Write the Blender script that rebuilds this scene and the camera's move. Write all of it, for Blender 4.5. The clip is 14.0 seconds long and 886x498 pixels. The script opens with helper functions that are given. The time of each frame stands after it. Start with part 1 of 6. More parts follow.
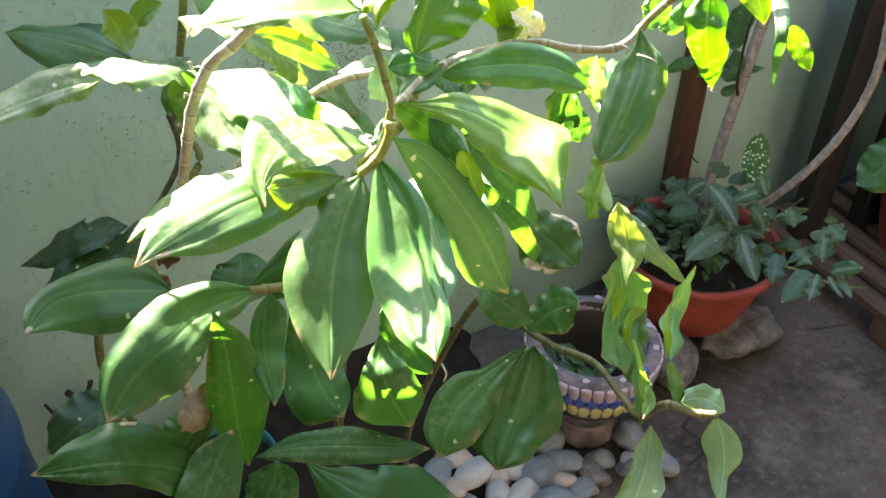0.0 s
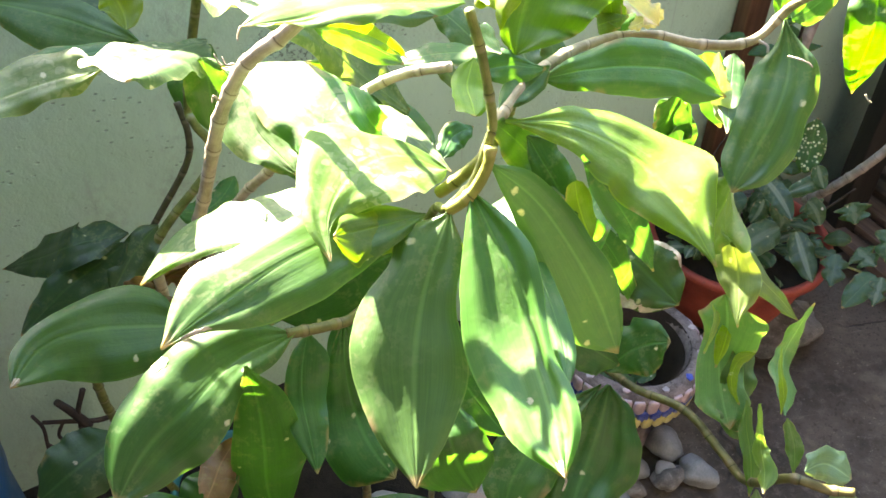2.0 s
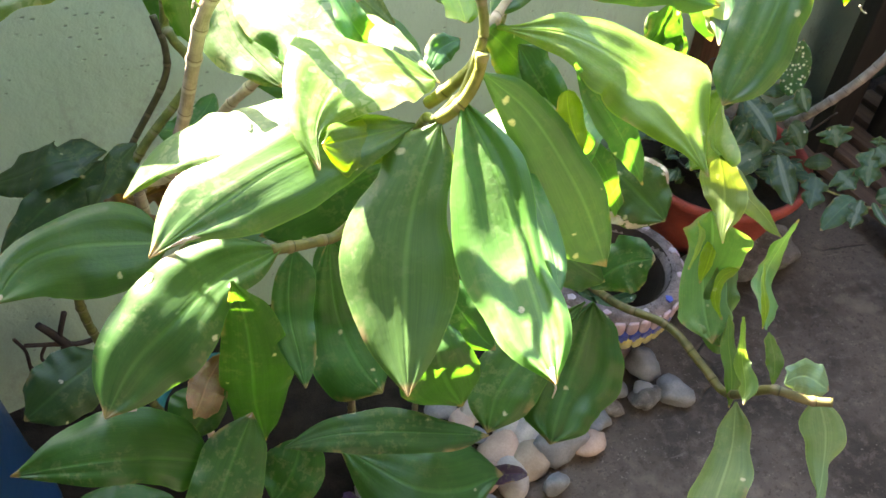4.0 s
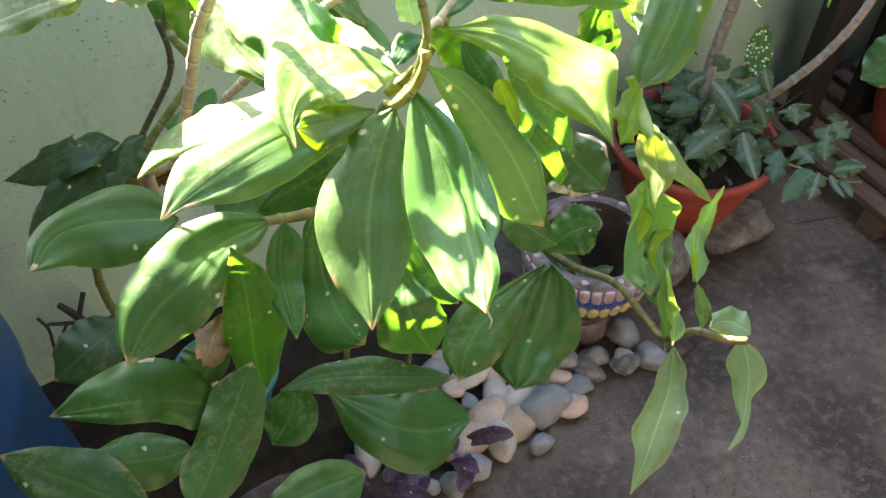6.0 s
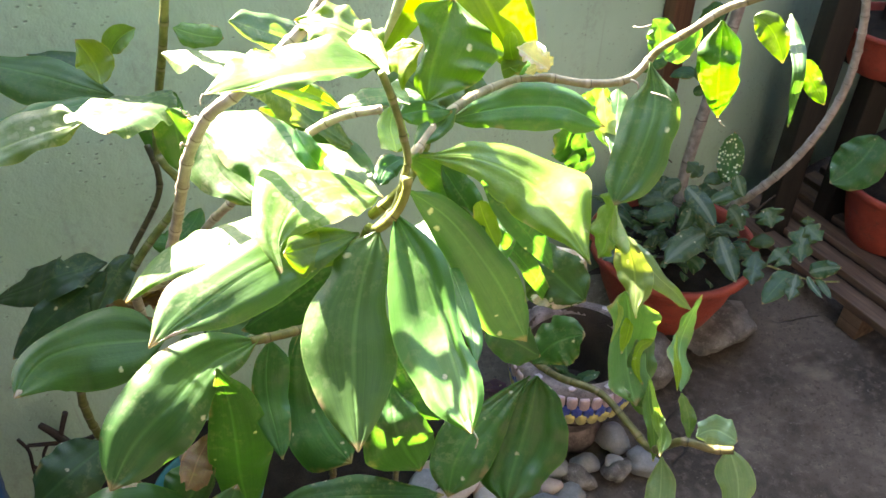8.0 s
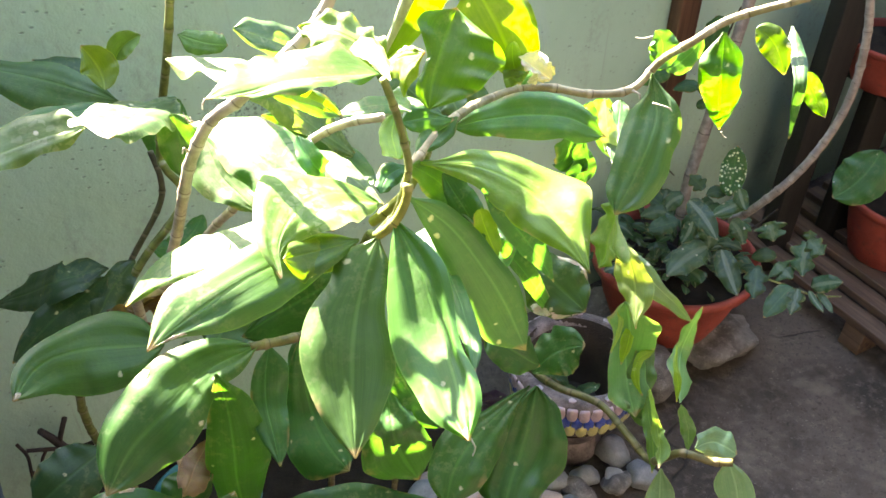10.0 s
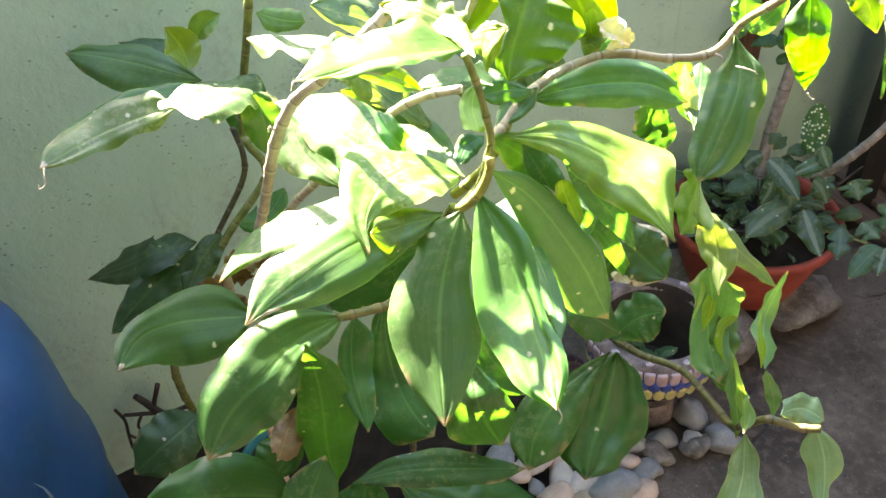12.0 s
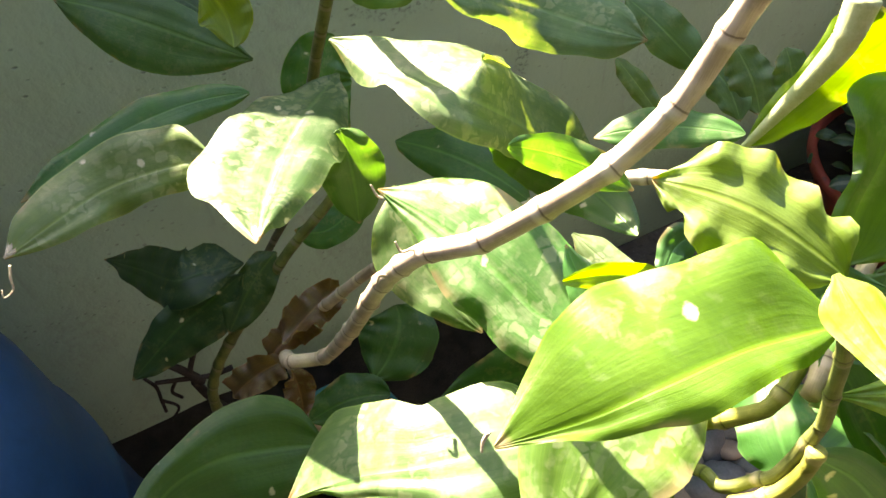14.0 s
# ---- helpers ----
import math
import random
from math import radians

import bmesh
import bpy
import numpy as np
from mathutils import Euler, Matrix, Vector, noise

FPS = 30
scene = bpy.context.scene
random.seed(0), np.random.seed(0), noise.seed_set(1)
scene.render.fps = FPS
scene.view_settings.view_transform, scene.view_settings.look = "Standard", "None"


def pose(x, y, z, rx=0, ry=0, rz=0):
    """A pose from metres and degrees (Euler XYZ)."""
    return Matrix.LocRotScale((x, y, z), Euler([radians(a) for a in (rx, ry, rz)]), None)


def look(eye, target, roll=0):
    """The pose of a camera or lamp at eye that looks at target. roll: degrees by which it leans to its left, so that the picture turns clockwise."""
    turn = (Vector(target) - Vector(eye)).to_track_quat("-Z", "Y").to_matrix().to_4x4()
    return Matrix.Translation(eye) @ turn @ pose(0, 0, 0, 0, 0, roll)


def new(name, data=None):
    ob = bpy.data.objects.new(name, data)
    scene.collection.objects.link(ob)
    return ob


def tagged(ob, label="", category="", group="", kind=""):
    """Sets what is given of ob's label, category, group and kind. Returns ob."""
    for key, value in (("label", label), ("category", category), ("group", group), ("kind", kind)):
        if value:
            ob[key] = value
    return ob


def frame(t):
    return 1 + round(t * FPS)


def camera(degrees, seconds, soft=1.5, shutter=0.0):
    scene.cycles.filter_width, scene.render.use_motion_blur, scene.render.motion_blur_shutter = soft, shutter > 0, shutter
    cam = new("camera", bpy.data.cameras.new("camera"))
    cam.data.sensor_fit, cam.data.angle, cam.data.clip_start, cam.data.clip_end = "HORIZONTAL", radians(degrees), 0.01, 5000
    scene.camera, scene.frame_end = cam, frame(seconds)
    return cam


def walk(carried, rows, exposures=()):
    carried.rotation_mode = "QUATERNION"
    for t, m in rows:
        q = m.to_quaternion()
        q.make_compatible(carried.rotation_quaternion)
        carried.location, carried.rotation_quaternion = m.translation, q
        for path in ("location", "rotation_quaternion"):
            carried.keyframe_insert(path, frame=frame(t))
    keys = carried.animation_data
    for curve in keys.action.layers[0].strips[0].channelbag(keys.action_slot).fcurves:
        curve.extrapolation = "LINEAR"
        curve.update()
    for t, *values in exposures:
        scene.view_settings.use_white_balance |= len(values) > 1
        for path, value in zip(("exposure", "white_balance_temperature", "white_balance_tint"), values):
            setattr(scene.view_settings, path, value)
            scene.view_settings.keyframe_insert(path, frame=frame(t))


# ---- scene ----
cam = camera(56.0, 14.0, soft=1.6)
PATH = [
    (0, look((0.022, 0.021, 1.493), (0.466, 1.525, 0.252), -0.5)),
    (0.5, look((-0.034, 0.101, 1.456), (0.421, 1.590, 0.201), 0.8)),
    (1, look((-0.024, 0.153, 1.452), (0.429, 1.624, 0.175), 0.9)),
    (1.5, look((-0.006, 0.184, 1.453), (0.451, 1.636, 0.156), 1.0)),
    (2, look((-0.009, 0.199, 1.447), (0.453, 1.632, 0.131), 1.1)),
    (2.5, look((-0.012, 0.203, 1.444), (0.462, 1.617, 0.111), 1.4)),
    (3, look((-0.016, 0.199, 1.443), (0.468, 1.599, 0.099), 1.8)),
    (3.5, look((-0.017, 0.201, 1.439), (0.480, 1.585, 0.083), 2.2)),
    (4, look((-0.017, 0.197, 1.435), (0.461, 1.502, -0.002), 2.6)),
    (4.2, look((-0.014, 0.192, 1.435), (0.458, 1.484, -0.016), 2.7)),
    (6.3, look((-0.012, 0.090, 1.511), (0.449, 1.382, 0.055), 0.3)),
    (6.5, look((-0.011, 0.093, 1.512), (0.473, 1.445, 0.120), -0.2)),
    (7, look((-0.014, 0.092, 1.517), (0.498, 1.503, 0.195), -0.1)),
    (7.5, look((-0.015, 0.092, 1.520), (0.513, 1.521, 0.223), 0.0)),
    (8, look((-0.011, 0.093, 1.524), (0.530, 1.534, 0.247), 0.3)),
    (8.2, look((-0.009, 0.094, 1.527), (0.537, 1.539, 0.257), 0.4)),
    (10.5, look((-0.010, 0.089, 1.521), (0.528, 1.550, 0.267), 0.9)),
    (11, look((-0.012, 0.090, 1.528), (0.470, 1.551, 0.251), -0.9)),
    (11.5, look((-0.025, 0.090, 1.537), (0.379, 1.555, 0.237), -3.6)),
    (12, look((-0.022, 0.091, 1.534), (0.345, 1.549, 0.214), -4.3)),
    (12.5, look((0.012, 0.142, 1.526), (0.341, 1.594, 0.190), -5.1)),
    (13, look((0.056, 0.224, 1.511), (0.241, 1.623, 0.093), -5.8)),
    (13.5, look((0.051, 0.353, 1.509), (0.182, 1.665, 0.006), -7.4)),
    (13.8, look((0.008, 0.451, 1.501), (0.160, 1.691, -0.062), -6.2)),
    (14, look((-0.014, 0.496, 1.485), (0.176, 1.660, -0.131), -4.4)),
]
walk(cam, PATH, [(0.0, 4.70, 7470, 11), (0.5, 4.64, 7470, 11), (1.0, 4.69, 7670, 12), (4.0, 4.78, 7870, 13), (6.5, 4.84, 7770, 14), (7.5, 4.66, 7670, 14), (8.0, 4.69, 7670, 14), (10.5, 4.83, 7770, 13), (12.8, 4.83, 8000, 13), (13.5, 4.35, 8400, 13), (14.0, 3.79, 8700, 16)])

# ---- sky and sun ----
SUN_DIR = Vector((-0.24, 1.0, 0.70)).normalized()
world = bpy.data.worlds.new("sky")
scene.world = world
world.use_nodes = True
wn = world.node_tree
for node in list(wn.nodes):
    wn.nodes.remove(node)
sky = wn.nodes.new("ShaderNodeTexSky")
sky.sky_type = "NISHITA"
sky.sun_disc = False
sky.sun_elevation = math.asin(SUN_DIR.z)
sky.sun_rotation = math.atan2(SUN_DIR.x, SUN_DIR.y)
back = wn.nodes.new("ShaderNodeBackground")
back.inputs["Strength"].default_value = 0.065
wout = wn.nodes.new("ShaderNodeOutputWorld")
wn.links.new(sky.outputs[0], back.inputs[0])
wn.links.new(back.outputs[0], wout.inputs[0])
sun_data = bpy.data.lights.new("sun", "SUN")
sun_data.energy = 3.8
sun_data.angle = radians(0.6)
sun_data.color = (1.0, 0.95, 0.86)
sun = new("sun", sun_data)
sun.matrix_world = look(SUN_DIR * 20, (0, 0, 0))


# ---- materials ----
class Nodes:
    """Short hand for building a node material."""

    def __init__(self, name):
        self.mat = bpy.data.materials.new(name)
        self.mat.use_nodes = True
        self.t = self.mat.node_tree
        self.t.nodes.clear()
        self.out = self.t.nodes.new("ShaderNodeOutputMaterial")

    def add(self, kind, **inputs):
        node = self.t.nodes.new(kind)
        for key, value in inputs.items():
            key = key.replace("_", " ")
            sock = node.inputs[int(key[1:])] if key[0] == "i" and key[1:].isdigit() else node.inputs[key]
            self.put(sock, value)
        return node

    def put(self, sock, value):
        if isinstance(value, bpy.types.NodeSocket):
            self.t.links.new(value, sock)
        elif isinstance(value, tuple) and len(value) == 3 and sock.type == "RGBA":
            sock.default_value = (*value, 1.0)
        else:
            sock.default_value = value

    def math(self, op, a, b=0.0, c=None):
        node = self.t.nodes.new("ShaderNodeMath")
        node.operation = op
        self.put(node.inputs[0], a)
        self.put(node.inputs[1], b)
        if c is not None:
            self.put(node.inputs[2], c)
        return node.outputs[0]

    def mix(self, fac, a, b, blend="MIX"):
        node = self.t.nodes.new("ShaderNodeMix")
        node.data_type, node.blend_type = "RGBA", blend
        self.put(node.inputs[0], fac)
        self.put(node.inputs[6], a)
        self.put(node.inputs[7], b)
        return node.outputs[2]

    def noise(self, vector, scale, detail=4.0, rough=0.55):
        node = self.add("ShaderNodeTexNoise", Scale=scale, Detail=detail, Roughness=rough)
        if vector is not None:
            self.put(node.inputs["Vector"], vector)
        return node.outputs["Fac"]

    def ramp(self, fac, lo, hi):
        node = self.t.nodes.new("ShaderNodeMapRange")
        node.interpolation_type = "SMOOTHSTEP"
        self.put(node.inputs[0], fac)
        node.inputs[1].default_value, node.inputs[2].default_value = lo, hi
        return node.outputs[0]

    def coords(self, kind="Object"):
        return self.t.nodes.new("ShaderNodeTexCoord").outputs[kind]

    def scaled(self, vector, s):
        node = self.t.nodes.new("ShaderNodeMapping")
        self.put(node.inputs[0], vector)
        node.inputs[3].default_value = s
        return node.outputs[0]

    def bump(self, height, strength, distance):
        return self.add("ShaderNodeBump", Height=height, Strength=strength, Distance=distance).outputs[0]

    def shader(self, **inputs):
        return self.add("ShaderNodeBsdfPrincipled", **inputs)

    def done(self, shader):
        self.t.links.new(shader, self.out.inputs[0])
        return self.mat


def leaf_material(name, pattern):
    """A leaf blade: parallel veins, pale midrib, blotches, dry flecks, and light passing through it. The tone comes from the object's colour."""
    n = Nodes(name)
    uv = n.coords("UV")
    info = n.t.nodes.new("ShaderNodeObjectInfo")
    sep = n.t.nodes.new("ShaderNodeSeparateXYZ")
    n.put(sep.inputs[0], uv)
    across, along = sep.outputs[0], sep.outputs[1]
    shift = n.math("MULTIPLY", info.outputs["Random"], 40.0)
    comb = n.t.nodes.new("ShaderNodeCombineXYZ")
    n.put(comb.inputs[0], n.math("MULTIPLY", across, 26.0))
    n.put(comb.inputs[1], n.math("MULTIPLY", along, 1.3))
    n.put(comb.inputs[2], shift)
    veins = n.noise(comb.outputs[0], 3.0, 3.0)
    wide = n.t.nodes.new("ShaderNodeCombineXYZ")
    n.put(wide.inputs[0], n.math("MULTIPLY", across, 26.0))
    n.put(wide.inputs[1], n.math("MULTIPLY", along, 0.8))
    n.put(wide.inputs[2], shift)
    pleats = n.noise(wide.outputs[0], 1.0, 2.0)
    place = n.coords("Object")
    blot = n.noise(n.scaled(place, (1, 1, 1)), 38.0, 5.0)
    fine = n.noise(place, 300.0, 4.0)
    mid = n.math("ABSOLUTE", n.math("SUBTRACT", across, 0.5))
    rib = n.math("SUBTRACT", 1.0, n.ramp(mid, 0.005, 0.04))
    tone = info.outputs["Color"]
    dark = n.mix(1.0, tone, (0.55, 0.62, 0.6), "MULTIPLY")
    light = n.mix(1.0, tone, (1.45, 1.3, 1.2), "MULTIPLY")
    col = n.mix(n.math("ADD", 0.22, n.math("ADD", n.math("MULTIPLY", n.ramp(veins, 0.3, 0.72), 0.18), n.math("MULTIPLY", n.ramp(pleats, 0.3, 0.7), 0.13))), dark, light)
    col = n.mix(n.math("MULTIPLY", n.ramp(blot, 0.45, 0.75), 0.45), col, light)
    if pattern == "vine":
        stripe = n.math("SUBTRACT", 1.0, n.ramp(n.math("ADD", mid, n.math("MULTIPLY", n.math("SUBTRACT", veins, 0.5), 0.14)), 0.05, 0.16))
        col = n.mix(n.math("MULTIPLY", stripe, n.math("MULTIPLY", info.outputs["Random"], 0.5)), col, (0.34, 0.42, 0.37))
    elif pattern == "spots":
        vor = n.add("ShaderNodeTexVoronoi", Scale=120.0)
        n.put(vor.inputs["Vector"], place)
        col = n.mix(n.math("SUBTRACT", 1.0, n.ramp(vor.outputs[0], 0.2, 0.42)), col, (0.7, 0.78, 0.6))
    elif pattern == "marks":
        warp = n.t.nodes.new("ShaderNodeTexNoise")
        warp.inputs["Scale"].default_value = 90.0
        n.put(warp.inputs["Vector"], place)
        cells = n.t.nodes.new("ShaderNodeTexVoronoi")
        cells.feature = "DISTANCE_TO_EDGE"
        cells.inputs["Scale"].default_value = 120.0
        bent = n.mix(0.012, place, warp.outputs["Color"])
        n.put(cells.inputs["Vector"], bent)
        tint = n.add("ShaderNodeTexVoronoi", Scale=120.0)
        n.put(tint.inputs["Vector"], bent)
        one = n.t.nodes.new("ShaderNodeSeparateColor")
        n.put(one.inputs[0], tint.outputs["Color"])
        blobs = n.math("MULTIPLY", n.ramp(n.math("ADD", cells.outputs[0], n.math("MULTIPLY", n.math("SUBTRACT", fine, 0.5), 0.25)), 0.04, 0.16), n.ramp(one.outputs[0], 0.25, 0.9))
        patchy = n.ramp(n.noise(place, 26.0, 4.0), 0.36, 0.62)
        col = n.mix(n.math("MULTIPLY", n.math("MULTIPLY", blobs, patchy), 0.42), col, (0.36, 0.40, 0.28))
        col = n.mix(n.math("MULTIPLY", n.ramp(n.noise(place, 60.0, 5.0, 0.7), 0.45, 0.7), 0.22), col, (0.30, 0.34, 0.24))
    col = n.mix(n.math("MULTIPLY", rib, 0.34), col, n.mix(1.0, tone, (2.4, 2.0, 2.2), "MULTIPLY"))
    # dry flecks and scars
    vor = n.add("ShaderNodeTexVoronoi", Scale=46.0)
    vor.inputs["Randomness"].default_value = 1.0
    n.put(vor.inputs["Vector"], place)
    cell = n.t.nodes.new("ShaderNodeSeparateColor")
    n.put(cell.inputs[0], vor.outputs["Color"])
    fleck = n.math("MULTIPLY", n.math("SUBTRACT", 1.0, n.ramp(n.math("ADD", vor.outputs["Distance"], n.math("MULTIPLY", n.math("SUBTRACT", n.noise(place, 210.0, 3.0), 0.5), 0.30)), 0.07, 0.15)), n.math("GREATER_THAN", cell.outputs[0], 0.66))
    col = n.mix(n.math("MULTIPLY", fleck, 0.85), col, (0.56, 0.56, 0.47))
    # pale dried water marks: irregular rings and blots a few millimetres wide
    drops = n.ramp(n.noise(place, 120.0, 2.0, 0.5), 0.50, 0.60)
    zone = n.ramp(n.noise(place, 16.0, 3.0), 0.40, 0.60)
    mott = n.math("MULTIPLY", drops, n.math("MULTIPLY", zone, n.ramp(n.noise(place, 420.0, 3.0), 0.3, 0.6)))
    col = n.mix(n.math("MULTIPLY", mott, n.math("ADD", 0.07, n.math("MULTIPLY", info.outputs["Random"], 0.12))), col, (0.38, 0.42, 0.27))
    rim = n.math("MULTIPLY", n.ramp(mid, 0.478, 0.494), 0.30)
    col = n.mix(rim, col, n.mix(1.0, tone, (3.0, 2.3, 2.2), "MULTIPLY"))
    # scorched tip and rim
    edge = n.math("MULTIPLY", n.ramp(mid, 0.38, 0.5), n.ramp(n.noise(place, 30.0, 3.0), 0.55, 0.68))
    tipb = n.math("ADD", n.ramp(n.math("ADD", along, n.math("MULTIPLY", n.math("SUBTRACT", blot, 0.5), 0.10)), 0.955, 0.985), edge)
    col = n.mix(n.math("MINIMUM", n.math("MULTIPLY", tipb, 0.8), 1.0), col, (0.33, 0.25, 0.15))
    height = n.math("ADD", n.math("ADD", n.math("MULTIPLY", veins, 0.12), n.math("MULTIPLY", pleats, 0.2)), n.math("ADD", n.math("MULTIPLY", fine, 0.3), n.math("MULTIPLY", blot, 0.8)))
    height = n.math("SUBTRACT", height, n.math("MULTIPLY", rib, 0.5))
    nrm = n.bump(height, 0.35, 0.0015)
    rough = n.math("ADD", 0.36, n.math("ADD", n.math("MULTIPLY", n.ramp(blot, 0.35, 0.7), 0.14), n.math("MULTIPLY", mott, 0.25)))
    body = n.shader(Base_Color=col, Roughness=rough, Normal=nrm)
    body.inputs["Specular IOR Level"].default_value = 0.6
    lit = n.mix(1.0, col, (2.3, 2.15, 0.5), "MULTIPLY")
    through_leaf = n.add("ShaderNodeBsdfTranslucent", Color=lit, Normal=nrm)
    both = n.t.nodes.new("ShaderNodeMixShader")
    both.inputs[0].default_value = 0.35
    n.t.links.new(body.outputs[0], both.inputs[1])
    n.t.links.new(through_leaf.outputs[0], both.inputs[2])
    return n.done(both.outputs[0])


def plain_material(name, low, high, rough, scale, bump=0.3, depth=0.002, metallic=0.0, stain=None, spec=0.4):
    """A surface of two tones, mottled at two scales, with fine relief."""
    n = Nodes(name)
    place = n.coords("Object")
    big = n.noise(place, scale, 5.0)
    small = n.noise(place, scale * 14.0, 6.0, 0.65)
    col = n.mix(n.ramp(n.math("ADD", n.math("MULTIPLY", big, 0.65), n.math("MULTIPLY", small, 0.35)), 0.35, 0.66), low, high)
    if stain:
        col = n.mix(n.math("MULTIPLY", n.ramp(n.noise(place, scale * 2.7, 6.0, 0.7), 0.54, 0.7), 0.75), col, stain)
    nrm = n.bump(n.math("ADD", small, n.math("MULTIPLY", big, 0.5)), bump, depth)
    r = n.math("ADD", rough - 0.1, n.math("MULTIPLY", small, 0.2))
    s = n.shader(Base_Color=col, Roughness=r, Metallic=metallic, Normal=nrm)
    s.inputs["Specular IOR Level"].default_value = spec
    return n.done(s.outputs[0])


def wall_material():
    """Pale green masonry paint over lightly lumpy render: smudges, pits, and dark mould specks where water has run."""
    n = Nodes("painted_wall")
    place = n.coords("Object")
    soft = n.noise(place, 1.6, 5.0)
    col = n.mix(n.ramp(soft, 0.3, 0.7), (0.40, 0.59, 0.45), (0.50, 0.70, 0.56))
    smear = n.noise(n.scaled(place, (1.0, 1.0, 0.55)), 5.0, 7.0, 0.7)
    chip = n.noise(place, 60.0, 5.0, 0.7)
    grime = n.math("MULTIPLY", n.ramp(smear, 0.50, 0.68), n.ramp(chip, 0.42, 0.62))
    col = n.mix(n.math("MULTIPLY", grime, 0.4), col, (0.30, 0.33, 0.30))
    drip = n.noise(n.scaled(place, (30.0, 1.0, 1.2)), 2.0, 4.0)
    col = n.mix(n.math("MULTIPLY", n.ramp(drip, 0.62, 0.75), 0.25), col, (0.28, 0.31, 0.28))
    sep = n.t.nodes.new("ShaderNodeSeparateXYZ")
    n.put(sep.inputs[0], place)
    speck = n.ramp(n.noise(place, 150.0, 4.0, 0.7), 0.50, 0.60)

    def stain(x, z, rx, rz):
        dx = n.math("DIVIDE", n.math("SUBTRACT", sep.outputs[0], x), rx)
        dz = n.math("DIVIDE", n.math("SUBTRACT", sep.outputs[2], z), rz)
        d = n.math("ADD", n.math("MULTIPLY", dx, dx), n.math("MULTIPLY", dz, dz))
        d = n.math("ADD", d, n.math("MULTIPLY", n.math("SUBTRACT", n.noise(place, 18.0, 4.0), 0.5), 2.2))
        return n.math("SUBTRACT", 1.0, n.ramp(d, 0.1, 1.3))

    mould = n.math("ADD", stain(-0.87, 0.845, 0.13, 0.06), n.math("ADD", stain(-0.77, 0.875, 0.09, 0.06), stain(-0.745, 0.70, 0.016, 0.10)))
    mould = n.math("MULTIPLY", n.math("MINIMUM", mould, 1.0), speck)
    col = n.mix(n.math("MULTIPLY", mould, 0.75), col, (0.09, 0.11, 0.09))
    pit = n.add("ShaderNodeTexVoronoi", Scale=85.0)
    n.put(pit.inputs["Vector"], n.scaled(place, (0.6, 1.0, 1.0)))
    pits = n.math("MULTIPLY", n.math("SUBTRACT", 1.0, n.ramp(pit.outputs["Distance"], 0.05, 0.22)), n.ramp(n.noise(place, 9.0, 3.0), 0.42, 0.56))
    col = n.mix(n.math("MULTIPLY", pits, 0.5), col, (0.20, 0.24, 0.20))
    lumps = n.math("ADD", n.math("MULTIPLY", n.noise(place, 9.0, 4.0), 1.2), n.math("ADD", n.math("MULTIPLY", n.noise(place, 70.0, 4.0), 0.22), n.math("MULTIPLY", n.noise(place, 240.0, 2.0), 0.10)))
    nrm = n.bump(n.math("SUBTRACT", lumps, n.math("MULTIPLY", n.math("ADD", pits, mould), 0.25)), 0.75, 0.009)
    s = n.shader(Base_Color=col, Roughness=0.72, Normal=nrm)
    return n.done(s.outputs[0])


def concrete_material():
    """Dark worn concrete yard with damp patches, pale dust and cracks."""
    n = Nodes("yard_concrete")
    place = n.coords("Object")
    big = n.noise(place, 2.6, 6.0, 0.6)
    small = n.noise(place, 45.0, 6.0, 0.7)
    col = n.mix(n.ramp(big, 0.38, 0.60), (0.040, 0.032, 0.026), (0.130, 0.106, 0.088))
    col = n.mix(n.math("MULTIPLY", n.ramp(small, 0.48, 0.66), 0.55), col, (0.23, 0.19, 0.155))
    col = n.mix(n.math("MULTIPLY", n.ramp(n.noise(place, 90.0, 5.0, 0.75), 0.52, 0.62), 0.6), col, (0.022, 0.018, 0.015))
    dust = n.noise(place, 7.0, 5.0)
    col = n.mix(n.math("MULTIPLY", n.ramp(dust, 0.56, 0.72), 0.5), col, (0.25, 0.21, 0.17))
    scratch = n.noise(n.scaled(place, (3.0, 26.0, 1.0)), 3.0, 5.0, 0.7)
    col = n.mix(n.math("MULTIPLY", n.ramp(scratch, 0.62, 0.72), 0.35), col, (0.27, 0.24, 0.21))
    speck = n.noise(place, 160.0, 3.0, 0.6)
    col = n.mix(n.math("MULTIPLY", n.math("MULTIPLY", n.ramp(speck, 0.6, 0.72), n.ramp(n.noise(place, 11.0, 5.0, 0.7), 0.42, 0.6)), 0.6), col, (0.36, 0.32, 0.28))
    warped = n.noise(place, 4.0, 3.0)
    vor = n.t.nodes.new("ShaderNodeTexVoronoi")
    vor.feature = "DISTANCE_TO_EDGE"
    vor.inputs["Scale"].default_value = 1.6
    n.put(vor.inputs["Vector"], n.mix(0.16, place, n.t.nodes.new("ShaderNodeTexNoise").outputs["Color"]))
    crack = n.math("MULTIPLY", n.math("SUBTRACT", 1.0, n.ramp(vor.outputs["Distance"], 0.0, 0.008)), n.ramp(warped, 0.5, 0.6))
    col = n.mix(n.math("MULTIPLY", crack, 0.8), col, (0.02, 0.018, 0.016))
    nrm = n.bump(n.math("SUBTRACT", n.math("ADD", n.math("MULTIPLY", small, 1.2), n.math("ADD", big, n.noise(place, 18.0, 6.0, 0.7))), crack), 0.8, 0.008)
    s = n.shader(Base_Color=col, Roughness=n.math("ADD", 0.62, n.math("MULTIPLY", big, 0.35)), Normal=nrm)
    return n.done(s.outputs[0])


